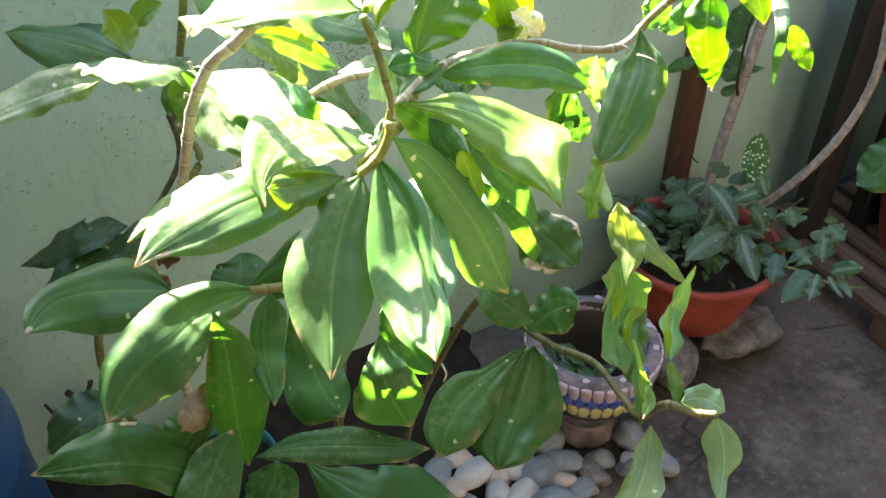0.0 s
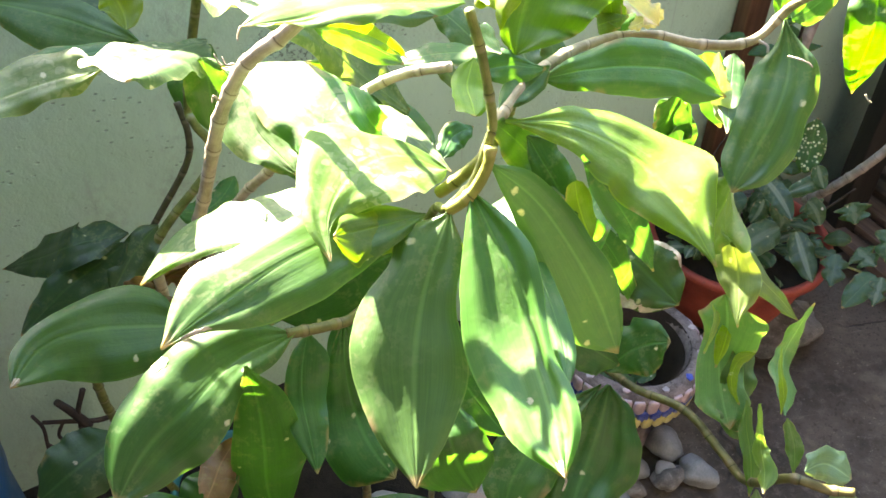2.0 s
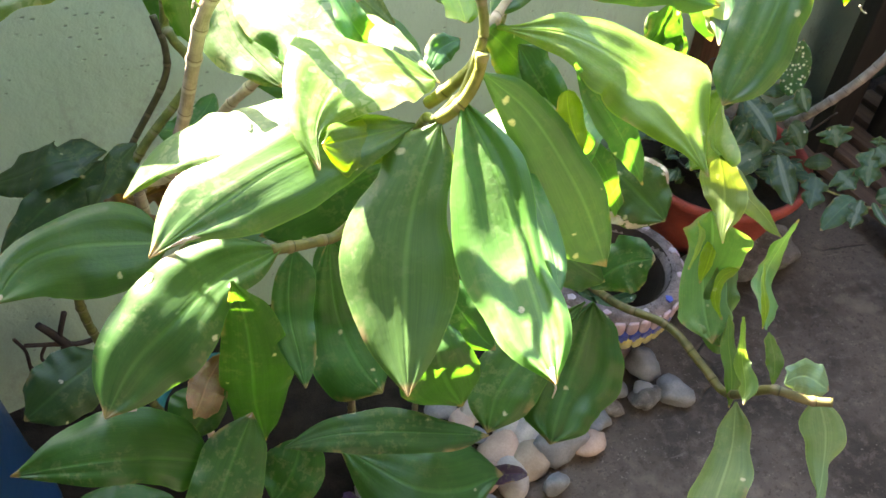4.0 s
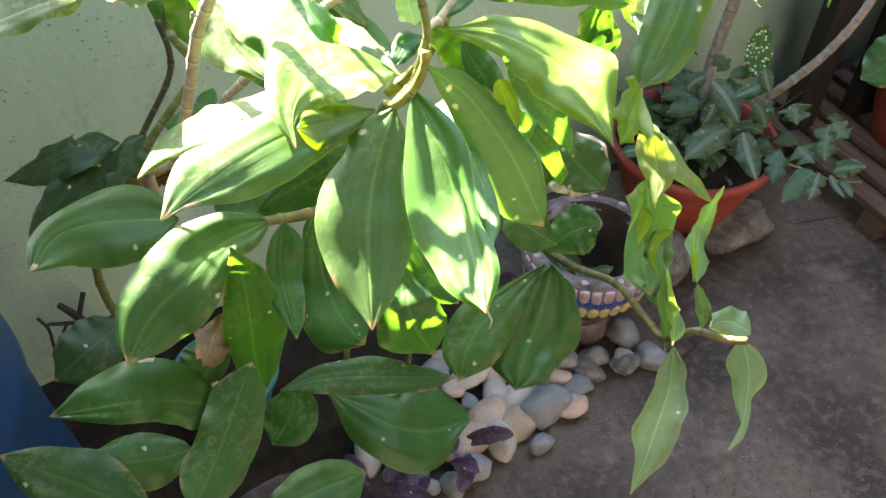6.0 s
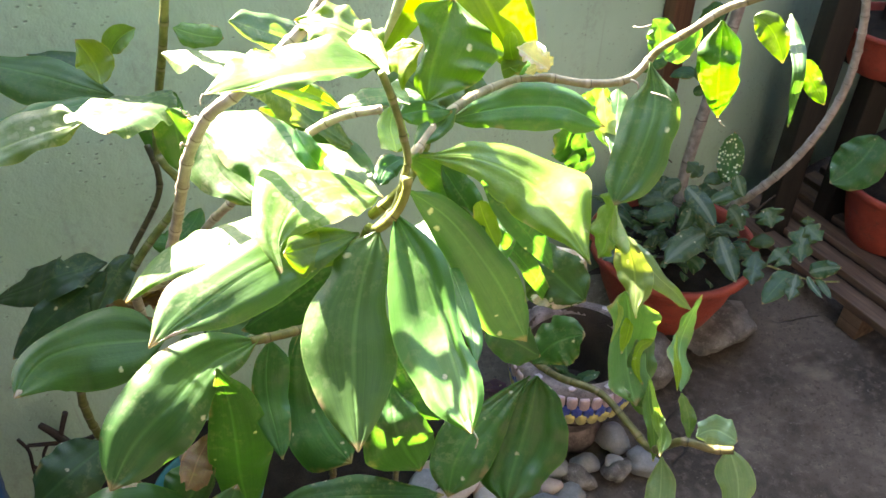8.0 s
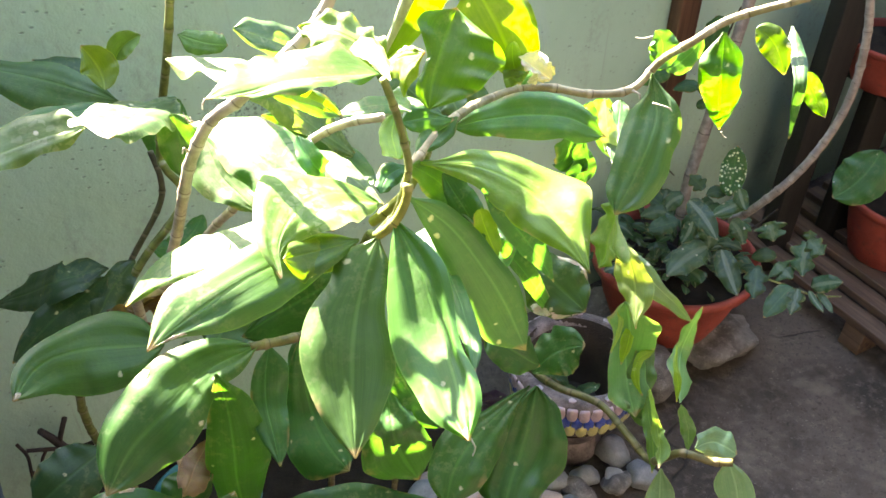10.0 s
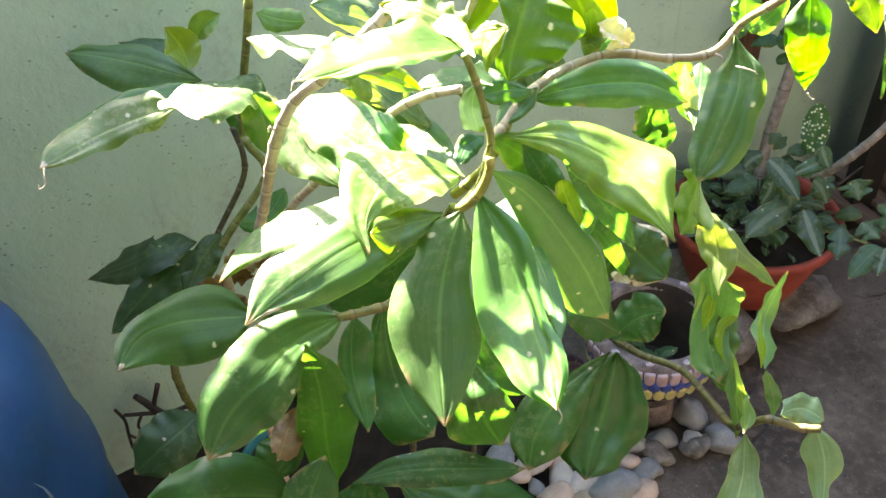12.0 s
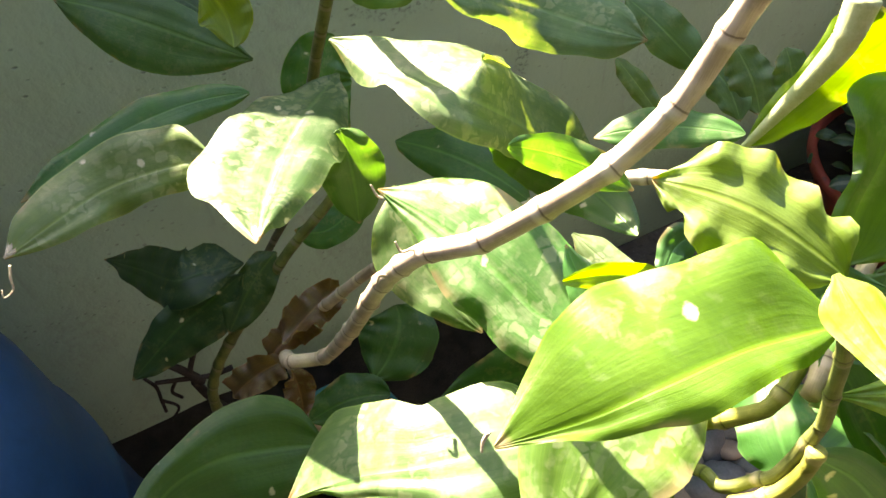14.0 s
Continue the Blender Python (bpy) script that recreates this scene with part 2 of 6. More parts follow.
def wood_material(name, low, high, axis):
    n = Nodes(name)
    place = n.coords("Object")
    s3 = [60.0, 60.0, 60.0]
    s3[axis] = 3.0
    grain = n.noise(n.scaled(place, tuple(s3)), 1.0, 6.0, 0.65)
    info = n.t.nodes.new("ShaderNodeObjectInfo")
    col = n.mix(n.ramp(grain, 0.3, 0.7), low, high)
    col = n.mix(n.math("MULTIPLY", info.outputs["Random"], 0.4), col, low)
    col = n.mix(n.math("MULTIPLY", n.ramp(n.noise(place, 9.0, 5.0), 0.5, 0.75), 0.5), col, tuple(c * 0.45 for c in low))
    s = n.shader(Base_Color=col, Roughness=0.62, Normal=n.bump(grain, 0.5, 0.002))
    return n.done(s.outputs[0])


def stem_material(name, low, high, ring):
    """A jointed cane: streaks along it, flaky rings round the joints."""
    n = Nodes(name)
    uv = n.coords("UV")
    sep = n.t.nodes.new("ShaderNodeSeparateXYZ")
    n.put(sep.inputs[0], uv)
    streak = n.noise(n.scaled(uv, (14.0, 0.6, 1.0)), 3.0, 4.0)
    place = n.coords("Object")
    blot = n.noise(place, 60.0, 5.0)
    col = n.mix(n.ramp(n.math("ADD", n.math("MULTIPLY", streak, 0.25), n.math("MULTIPLY", blot, 0.75)), 0.38, 0.62), low, high)
    saw = n.math("FRACT", n.math("ADD", sep.outputs[1], n.math("MULTIPLY", blot, 0.08)))
    joint = n.math("SUBTRACT", 1.0, n.ramp(n.math("ABSOLUTE", n.math("SUBTRACT", saw, 0.5)), 0.02, 0.09))
    line = n.math("SUBTRACT", 1.0, n.ramp(n.math("ABSOLUTE", n.math("SUBTRACT", saw, 0.60)), 0.006, 0.02))
    col = n.mix(n.math("MULTIPLY", line, 0.75), col, n.mix(1.0, col, (0.22, 0.18, 0.15), "MULTIPLY"))
    col = n.mix(n.math("MULTIPLY", joint, 0.7), col, ring)
    nrm = n.bump(n.math("ADD", n.math("MULTIPLY", streak, 0.5), n.math("ADD", n.math("MULTIPLY", joint, 0.6), blot)), 0.4, 0.0012)
    s = n.shader(Base_Color=col, Roughness=0.5, Normal=nrm)
    return n.done(s.outputs[0])


M_LEAF = leaf_material("ginger_leaf", "plain")
M_VINE = leaf_material("silver_striped_leaf", "vine")
M_MARK = leaf_material("water_marked_leaf", "marks")
M_SPOT = leaf_material("white_spotted_leaf", "spots")
M_OLIVE = stem_material("olive_stem", (0.075, 0.075, 0.025), (0.16, 0.14, 0.05), (0.20, 0.15, 0.09))
M_STEM = stem_material("green_stem", (0.10, 0.125, 0.030), (0.22, 0.24, 0.075), (0.27, 0.24, 0.15))
M_BRANCH = stem_material("pale_branch", (0.24, 0.20, 0.11), (0.42, 0.36, 0.22), (0.50, 0.42, 0.30))
M_STUB = stem_material("fleshy_stem", (0.20, 0.22, 0.035), (0.36, 0.36, 0.08), (0.42, 0.38, 0.16))
M_STEM_DARK = stem_material("dark_stem", (0.05, 0.05, 0.025), (0.11, 0.10, 0.05), (0.18, 0.15, 0.1))
M_CANE = stem_material("dry_cane", (0.40, 0.32, 0.24), (0.62, 0.52, 0.42), (0.72, 0.65, 0.55))
M_BARK = stem_material("grey_bark", (0.24, 0.20, 0.18), (0.42, 0.36, 0.32), (0.3, 0.25, 0.22))
M_WALL = wall_material()
M_FLOOR = concrete_material()
M_POST = wood_material("brown_post_wood", (0.085, 0.038, 0.02), (0.18, 0.085, 0.045), 2)
M_SLAT = wood_material("weathered_slat_wood", (0.07, 0.045, 0.032), (0.22, 0.145, 0.10), 1)
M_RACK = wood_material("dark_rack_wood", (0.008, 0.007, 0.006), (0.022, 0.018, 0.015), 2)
M_MUD_SHADE = plain_material("brown_mud_and_urn_shade", (0.020, 0.013, 0.009), (0.05, 0.034, 0.024), 0.7, 14.0, 0.6, 0.006)
M_RED = plain_material("red_plastic", (0.25, 0.042, 0.030), (0.40, 0.075, 0.050), 0.6, 16.0, 0.5, 0.003, stain=(0.12, 0.05, 0.04))
M_BLUE = plain_material("blue_drum_plastic", (0.008, 0.045, 0.13), (0.014, 0.07, 0.19), 0.42, 5.0, 0.15, 0.001, stain=(0.03, 0.07, 0.13))
M_SCRATCH = plain_material("scuffed_plastic", (0.10, 0.16, 0.24), (0.16, 0.22, 0.30), 0.6, 30.0)
M_TEAL = plain_material("teal_plastic", (0.02, 0.16, 0.17), (0.04, 0.24, 0.25), 0.45, 8.0, 0.15, 0.001)
M_SOIL = plain_material("dark_soil", (0.010, 0.008, 0.006), (0.040, 0.030, 0.022), 0.9, 26.0, 0.9, 0.012)
M_CEMENT = plain_material("mosaic_cement", (0.10, 0.08, 0.078), (0.34, 0.28, 0.275), 0.8, 26.0, 0.8, 0.005, stain=(0.07, 0.055, 0.05))
M_TILE = {
    "white": plain_material("white_tile", (0.36, 0.31, 0.34), (0.58, 0.51, 0.55), 0.35, 20.0, 0.1, 0.001),
    "pink": plain_material("pink_tile", (0.46, 0.34, 0.38), (0.64, 0.50, 0.55), 0.35, 20.0, 0.1, 0.001),
    "blue": plain_material("blue_tile", (0.04, 0.07, 0.38), (0.08, 0.13, 0.52), 0.3, 20.0, 0.1, 0.001),
    "yellow": plain_material("yellow_tile", (0.56, 0.50, 0.18), (0.72, 0.66, 0.30), 0.35, 20.0, 0.1, 0.001),
}
M_ROCK = plain_material("grey_rock", (0.13, 0.12, 0.115), (0.36, 0.34, 0.32), 0.85, 24.0, 1.0, 0.008, stain=(0.50, 0.48, 0.46))
M_PEBBLE = [
    plain_material("white_pebble", (0.38, 0.35, 0.32), (0.56, 0.52, 0.48), 0.6, 22.0, 0.25, 0.001),
    plain_material("pink_pebble", (0.42, 0.31, 0.25), (0.58, 0.45, 0.37), 0.65, 22.0, 0.25, 0.001),
    plain_material("grey_pebble", (0.17, 0.18, 0.19), (0.30, 0.31, 0.32), 0.6, 22.0, 0.25, 0.001),
    plain_material("tan_pebble", (0.30, 0.24, 0.18), (0.45, 0.37, 0.29), 0.65, 22.0, 0.25, 0.001),
]
M_ROLL = plain_material("rolled_pale_leaf", (0.30, 0.38, 0.16), (0.46, 0.52, 0.30), 0.5, 40.0, 0.3, 0.001)
M_BLACKPOT = plain_material("black_nursery_pot", (0.012, 0.012, 0.012), (0.025, 0.025, 0.025), 0.5, 12.0)
M_DRY = plain_material("papery_dry_leaf", (0.36, 0.30, 0.22), (0.62, 0.57, 0.48), 0.8, 60.0, 0.6, 0.002)
M_UNSEEN_WALL = plain_material("unseen_dark_wall", (0.028, 0.023, 0.019), (0.060, 0.052, 0.045), 0.75, 6.0)
M_COVER = plain_material("unseen_cover", (0.10, 0.08, 0.07), (0.20, 0.17, 0.15), 0.8, 6.0)
M_TWIG = plain_material("dry_twig", (0.02, 0.016, 0.014), (0.06, 0.045, 0.036), 0.8, 40.0)

# The third, darker green has the shade of lower and inner leaves mixed in.
MATURE, YOUNG, SHADE_GREEN = (0.041, 0.140, 0.027), (0.095, 0.200, 0.016), (0.028, 0.105, 0.024)
DUSTY, LIME = (0.074, 0.155, 0.056), (0.085, 0.175, 0.035)
DEAD, VINE, PURPLE = (0.13, 0.07, 0.035), (0.034, 0.086, 0.034), (0.060, 0.030, 0.085)


# ---- building blocks ----
def part(name, bm, material, parent, label=""):
    """Links a bmesh as one smooth mesh object under a thing or part."""
    mesh = bpy.data.meshes.new(name)
    bm.to_mesh(mesh)
    bm.free()
    for face in mesh.polygons:
        face.use_smooth = True
    if material:
        mesh.materials.append(material)
    ob = new(name, mesh)
    ob.parent = parent
    return tagged(ob, label)


def thing(name, at, label, category, group="", kind=""):
    ob = new(name)
    ob.location = at
    ob.empty_display_size = 0.05
    return tagged(ob, label, category, group, kind)


def under(ob, parent):
    """Keeps world places for parts built in world coordinates below a thing that is not at the origin."""
    ob.parent = parent
    ob.matrix_parent_inverse = Matrix.Translation(-Vector(parent.location))
    return ob

LEAF_COUNT = [0]


def leaf(parent, base, mid, tip, width, normal, peak=0.48, lobes=0.0, rows=26, **more):
    """A leaf of ideal outline from its base, the point half way on its midrib, its tip and its full width. peak: where it is widest."""
    b, m, t = Vector(base), Vector(mid), Vector(tip)
    ctl = m * 2 - (b + t) * 0.5
    pa = 0.62 * min(1.0, peak / (1 - peak)) if peak < 0.5 else 0.62 * (peak / (1 - peak)) ** 1.2
    pb = 0.62
    top = (pa / (pa + pb)) ** pa * (pb / (pa + pb)) ** pb
    line, half = [], []
    for i in range(rows + 1):
        s = i / rows
        line.append(b * (1 - s) ** 2 + ctl * 2 * s * (1 - s) + t * s * s)
        w = width * 0.55 * (s**pa * (1 - s) ** pb / top) if 0 < s < 1 else 0.0
        if s > 0.86:
            w *= 0.55 + 0.45 * (1 - s) / 0.14
        if lobes:
            w *= 1 - lobes + lobes * 1.5 * abs(math.cos(2.6 * math.pi * s + 0.6))
        half.append(w)
    return sheet(parent, line, half, half, normal, **more)


def blade(parent, rib, left, right, normal, rows=36, cols=16, **more):
    """A leaf of its own outline: points along its midrib, and the half widths of its two halves in millimetres at even steps from base to tip."""
    fine = spline(rib, 24)
    far = [0.0]
    for p, q in zip(fine, fine[1:]):
        far.append(far[-1] + (q - p).length)
    line, halves = [], ([], [])
    for i in range(rows + 1):
        want = far[-1] * i / rows
        k = min(max(sum(1 for d in far if d < want), 1), len(far) - 1)
        line.append(fine[k - 1].lerp(fine[k], (want - far[k - 1]) / max(far[k] - far[k - 1], 1e-9)))
    for side, out in zip((left, right), halves):
        steps = spline([(0.0, 0.2, 0.0)] + [(0.0, w, 0.0) for w in side] + [(0.0, 0.1, 0.0)], 12)
        n = len(steps) - 1
        for i in range(rows + 1):
            x = i / rows * n
            k = min(int(x), n - 1)
            out.append(max(steps[k].y * (1 - x + k) + steps[k + 1].y * (x - k), 0.2) * 0.001)
    return sheet(parent, line, halves[0], halves[1], normal, cols=cols, edge_noise=0.35, **more)


def sheet(parent, line, left, right, normal, tone=None, mat=None, fold=0.10, arch=0.16, wave=0.07, turn=0.0, name="leaf", cols=12, dry=(), nick=0.0, pleat=0.010, edge_noise=1.0):
    """One leaf blade as a curved sheet along a midrib, with the half widths of its two halves and the way its face looks.
    fold: how far the halves rise from the midrib; arch: how far they bend back; wave: ripples of the rim; turn: twist in degrees along it."""
    LEAF_COUNT[0] += 1
    rng = random.Random(LEAF_COUNT[0] * 17 + 3)
    rows = len(line) - 1
    b = line[0].copy()
    nrm0 = Vector(normal)
    width = max(left) + max(right)
    bm = bmesh.new()
    uvs = {}
    ph = [rng.uniform(0, 6.28) for _ in range(6)]
    k1, k2 = rng.uniform(1.6, 2.6), rng.uniform(3.5, 5.5)
    skew = rng.uniform(-0.06, 0.06) * edge_noise
    grid, spots = [], []
    for i in range(rows + 1):
        s = i / rows
        c = line[i]
        tan = (line[min(i + 1, rows)] - line[max(i - 1, 0)]).normalized()
        nn = nrm0 - tan * nrm0.dot(tan)
        nn.normalize()
        if turn:
            nn = Matrix.Rotation(radians(turn) * (s - 0.5), 3, tan) @ nn
        side = tan.cross(nn)
        mean = (left[i] + right[i]) * 0.5
        row, row_spots = [], []
        for j in range(cols + 1):
            u = j / cols * 2 - 1
            a = abs(u)
            w = max(left[i] if u < 0 else right[i], 0.0012 if s < 1 else 0.0006)
            far = Vector((s * 5.0, 3.0 if u > 0 else -3.0, ph[5] * 3))
            edge = 1 + (0.10 * noise.noise(far) * a + 0.03 * noise.noise(far * 4.0) * a) * edge_noise
            if nick and a > 0.6:
                edge -= nick * max(0.0, noise.noise(far * 1.3 + Vector((7, 0, 0))) - 0.1) * (a - 0.6) * 2.5
            lift = w * (fold * a * 2 - arch * a * a * 2)
            rip = wave * width * a * a * (math.sin(k1 * 6.28 * s + ph[1 if u > 0 else 2]) * 0.7 + 0.45 * math.sin(k2 * 6.28 * s + ph[3 if u > 0 else 4]))
            rip *= min(1.0, mean / (0.25 * width))
            crease = pleat * width * math.cos(a * 9.4) * (1 if a > 0.1 else 0) + 0.05 * width * noise.noise(Vector((u * 1.1, s * 2.6, ph[4] * 5))) * min(1.0, mean / (0.3 * width))
            p = c + side * (u * w * edge + skew * mean) + nn * (lift + rip + crease)
            vert = bm.verts.new(p - b)
            row_spots.append((p - b, nn.copy()))
            uvs[vert] = (j / cols, s)
            row.append(vert)
        grid.append(row)
        spots.append(row_spots)
    lay = bm.loops.layers.uv.new("UVMap")
    for i in range(rows):
        for j in range(cols):
            f = bm.faces.new((grid[i][j], grid[i][j + 1], grid[i + 1][j + 1], grid[i + 1][j]))
            for loop in f.loops:
                loop[lay].uv = uvs[loop.vert]
    ob = part(name, bm, mat or M_LEAF, None)
    under(ob, parent)
    ob.location = b
    tone = tone or MATURE
    v = rng.uniform(0.85, 1.18)
    v *= 1.2
    ob.color = (tone[0] * v * rng.uniform(0.85, 1.2), tone[1] * v, tone[2] * v * rng.uniform(0.8, 1.25), 1.0)
    for u0, u1, s0, s1 in dry:
        # a ragged scorched patch: fine cells of the blade inside a wobbly oval
        dm = bmesh.new()
        made = {}
        fine_r, fine_c = rows * 5, cols * 4
        cu, cs, hu, hs = (u0 + u1) / 2, (s0 + s1) / 2, (u1 - u0) / 2 + 0.02, (s1 - s0) / 2 + 0.01

        def on_blade(a, c):
            y, x = a / 5, c / 4
            i, j = min(int(y), rows - 1), min(int(x), cols - 1)
            fy, fx = y - i, x - j
            p = [spots[i][j], spots[i][j + 1], spots[i + 1][j], spots[i + 1][j + 1]]
            g = ((1 - fy) * (1 - fx), (1 - fy) * fx, fy * (1 - fx), fy * fx)
            at = sum((q[0] * k for q, k in zip(p, g)), Vector())
            return at + p[0][1] * (0.0008 + 0.0008 * noise.noise(at * 300))

        for a in range(int(fine_r * max(0, s0 - 0.03)), fine_r):
            for c in range(fine_c):
                x, y = (c + 0.5) / fine_c, (a + 0.5) / fine_r
                d = ((x - cu) / hu) ** 2 + ((y - cs) / hs) ** 2
                if d + 0.9 * noise.noise(Vector((x * 6, y * 14, ph[0]))) + 0.5 * noise.noise(Vector((x * 22, y * 40, ph[1]))) < 0.85:
                    quad = []
                    for k in ((a, c), (a, c + 1), (a + 1, c + 1), (a + 1, c)):
                        if k not in made:
                            made[k] = dm.verts.new(on_blade(*k))
                        quad.append(made[k])
                    dm.faces.new(quad)
        if made:
            part("dry_patch", dm, M_DRY, ob, "papery dried patch of the leaf")
        else:
            dm.free()
    return ob


def spline(points, steps=8):
    """Catmull-Rom points through a polyline."""
    pts = [Vector(p) for p in points]
    pts = [pts[0] * 2 - pts[1]] + pts + [pts[-1] * 2 - pts[-2]]
    out = []
    for k in range(1, len(pts) - 2):
        a, b, c, d = pts[k - 1 : k + 3]
        for i in range(steps):
            s = i / steps
            out.append(0.5 * (2 * b + (c - a) * s + (2 * a - 5 * b + 4 * c - d) * s * s + (3 * b - a - 3 * c + d) * s**3))
    out.append(pts[-2])
    return out


def tube(parent, name, points, r0, r1, material, joint=0.034, sides=10, swell=0.22, label=""):
    """A jointed stem swept along a smooth line; joint: metres between its rings."""
    line = spline(points)
    fine = [line[0]]
    for p in line[1:]:
        d = (p - fine[-1]).length
        k = max(1, int(d / 0.006))
        a = fine[-1].copy()
        fine += [a.lerp(p, (i + 1) / k) for i in range(k)]
    total = sum((q - p).length for p, q in zip(fine, fine[1:]))
    bm = bmesh.new()
    lay = bm.loops.layers.uv.new("UVMap")
    far, rings, up = 0.0, [], Vector((0.3, 0.2, 1.0))
    for i, p in enumerate(fine):
        if i:
            far += (p - fine[i - 1]).length
        tan = (fine[min(i + 1, len(fine) - 1)] - fine[max(i - 1, 0)]).normalized()
        a = tan.cross(up)
        a = a.normalized() if a.length > 1e-4 else Vector((1, 0, 0))
        c = tan.cross(a)
        r = r0 + (r1 - r0) * far / total
        if joint:
            saw = (far / joint) % 1.0
            r *= 1 + swell * math.exp(-(((saw - 0.5) / 0.07) ** 2))
        ring = []
        for j in range(sides):
            th = 2 * math.pi * j / sides
            ring.append(bm.verts.new(p + a * (r * math.cos(th)) + c * (r * math.sin(th)) - fine[0]))
        rings.append((ring, far / joint if joint else far * 20))
    for (ra, va), (rb, vb) in zip(rings, rings[1:]):
        for j in range(sides):
            k = (j + 1) % sides
            f = bm.faces.new((ra[j], ra[k], rb[k], rb[j]))
            for loop, uv in zip(f.loops, ((j / sides, va), ((j + 1) / sides, va), ((j + 1) / sides, vb), (j / sides, vb))):
                loop[lay].uv = uv
    bm.faces.new(list(reversed(rings[0][0])))
    bm.faces.new(rings[-1][0])
    ob = part(name, bm, material, None, label)
    under(ob, parent)
    ob.location = fine[0]
    return ob


def lathe(profile, sides=48, wobble=0.0, seed=0):
    """A bmesh turned round z from (radius, height) pairs."""
    bm = bmesh.new()
    rng = random.Random(seed)
    ph = rng.uniform(0, 6)
    rings = []
    for r, z in profile:
        ring = []
        for j in range(sides):
            th = 2 * math.pi * j / sides
            rr = r * (1 + wobble * math.sin(3 * th + ph) * 0.6 + wobble * math.sin(7 * th + ph * 2) * 0.4)
            ring.append(bm.verts.new((rr * math.cos(th), rr * math.sin(th), z)))
        rings.append(ring)
    for a, b in zip(rings, rings[1:]):
        for j in range(sides):
            k = (j + 1) % sides
            bm.faces.new((a[j], a[k], b[k], b[j]))
    return bm


def box(size, at=(0, 0, 0), bevel=0.004):
    bm = bmesh.new()
    bmesh.ops.create_cube(bm, size=1.0, matrix=Matrix.Translation(at) @ Matrix.Diagonal((*size, 1)))
    if bevel:
        bmesh.ops.bevel(bm, geom=bm.edges[:], offset=bevel, segments=2, affect="EDGES", profile=0.7)
    return bm


def stone(size, seed, cuts=3, rough=0.12):
    """A rounded lump of stone."""
    bm = bmesh.new()
    bmesh.ops.create_icosphere(bm, subdivisions=cuts, radius=1.0)
    rng = random.Random(seed)
    off = Vector((rng.uniform(0, 50), rng.uniform(0, 50), rng.uniform(0, 50)))
    for v in bm.verts:
        d = 1 + rough * 2.2 * noise.noise(v.co * 0.9 + off) + rough * 0.7 * noise.noise(v.co * 2.6 + off)
        v.co = Vector((v.co.x * size[0], v.co.y * size[1], v.co.z * size[2])) * d
    return bm


def place(ob, x, y, z, rz=0.0, rx=0.0, ry=0.0):
    ob.matrix_basis = pose(x, y, z, rx, ry, rz)
    return ob


# ---- setting ----
bm = bmesh.new()
xs = [-60, -12, -4] + [-2 + 0.1 * i for i in range(61)] + [8, 20, 60]
ys = [-60, -12, -3] + [-1 + 0.1 * i for i in range(29)] + [6, 20, 60]
vs = [[bm.verts.new((x, y, 0.006 * noise.noise(Vector((x * 1.7, y * 1.7, 0))) if -2 < x < 4 and -1 < y < 1.8 else 0.0)) for x in xs] for y in ys]
for r0, r1 in zip(vs, vs[1:]):
    for i in range(len(xs) - 1):
        bm.faces.new((r0[i], r0[i + 1], r1[i + 1], r1[i]))
ground = tagged(part("ground", bm, M_FLOOR, None), "dark worn concrete yard with dusty patches", "ground", kind="structure")

WALL_TOP, WALL_TURN = 1.372, 13.39


def wall_y(x):
    """The face of the green wall, which runs askew behind the plants."""
    return 1.345 + 0.238 * x


# Unseen walls, added dark so that little light bounces onto the plants.
for wall_name, size, at in (("wall_west", (0.15, 2.17, 3.4), (-0.98, 0.015, 1.7)), ("wall_east", (0.15, 3.08, 2.2), (2.75, 0.46, 1.1)), ("wall_south", (5.4, 0.15, 2.7), (0.95, -1.0, 1.35))):
    tagged(part(wall_name, box(size, at, 0.01), M_UNSEEN_WALL, None), "unseen dark wall added to close the yard and cut bounced light", "wall", kind="structure")
# Three overhead slabs out of view, added only to hold back sky light.
tagged(part("roof", box((6.0, 1.6, 0.08), (1.0, -0.65, 2.75), 0.01), M_COVER, None), "unseen dark slab added above the yard to block sky light", "roof", kind="structure")
tagged(part("sky_block_corner", box((1.80, 2.6, 0.06), (2.70, 0.29, 1.75), 0.01), M_COVER, None), "unseen dark slab added to keep the rack corner in shade", "roof", kind="structure")
tagged(part("sky_block_west", box((0.62, 2.17, 0.05), (-0.74, 0.015, 2.0), 0.01), M_COVER, None), "unseen dark slab added to shade the left side", "roof", kind="structure")
bm = box((8.0, 0.15, WALL_TOP), (0, 0.075, WALL_TOP / 2), 0.01)
wall_north = tagged(part("wall_north", bm, M_WALL, None), "pale green painted masonry wall with grey smudges", "wall", kind="structure")
place(wall_north, 1.0, wall_y(1.0), 0.0, WALL_TURN)
# Out-of-view strip added on the wall; its shadow covers the right-hand leaves.
sun_strip = tagged(part("sun_block_strip", box((4.86, 0.15, 0.10), (2.43, 0.075, 0.05), 0.008), M_WALL, None), "unseen strip added on the green wall to block low sun", "wall", kind="structure")
place(sun_strip, 0.05, wall_y(0.05), WALL_TOP, WALL_TURN)

# ---- wooden post and slatted bench by the wall ----
post = tagged(part("wooden_post", box((0.062, 0.035, 1.9), (0, 0, 0.95), 0.004), M_POST, None), "brown wooden post standing against the green wall", "post")
place(post, 1.118, wall_y(1.118) - 0.021, 0.0, WALL_TURN)

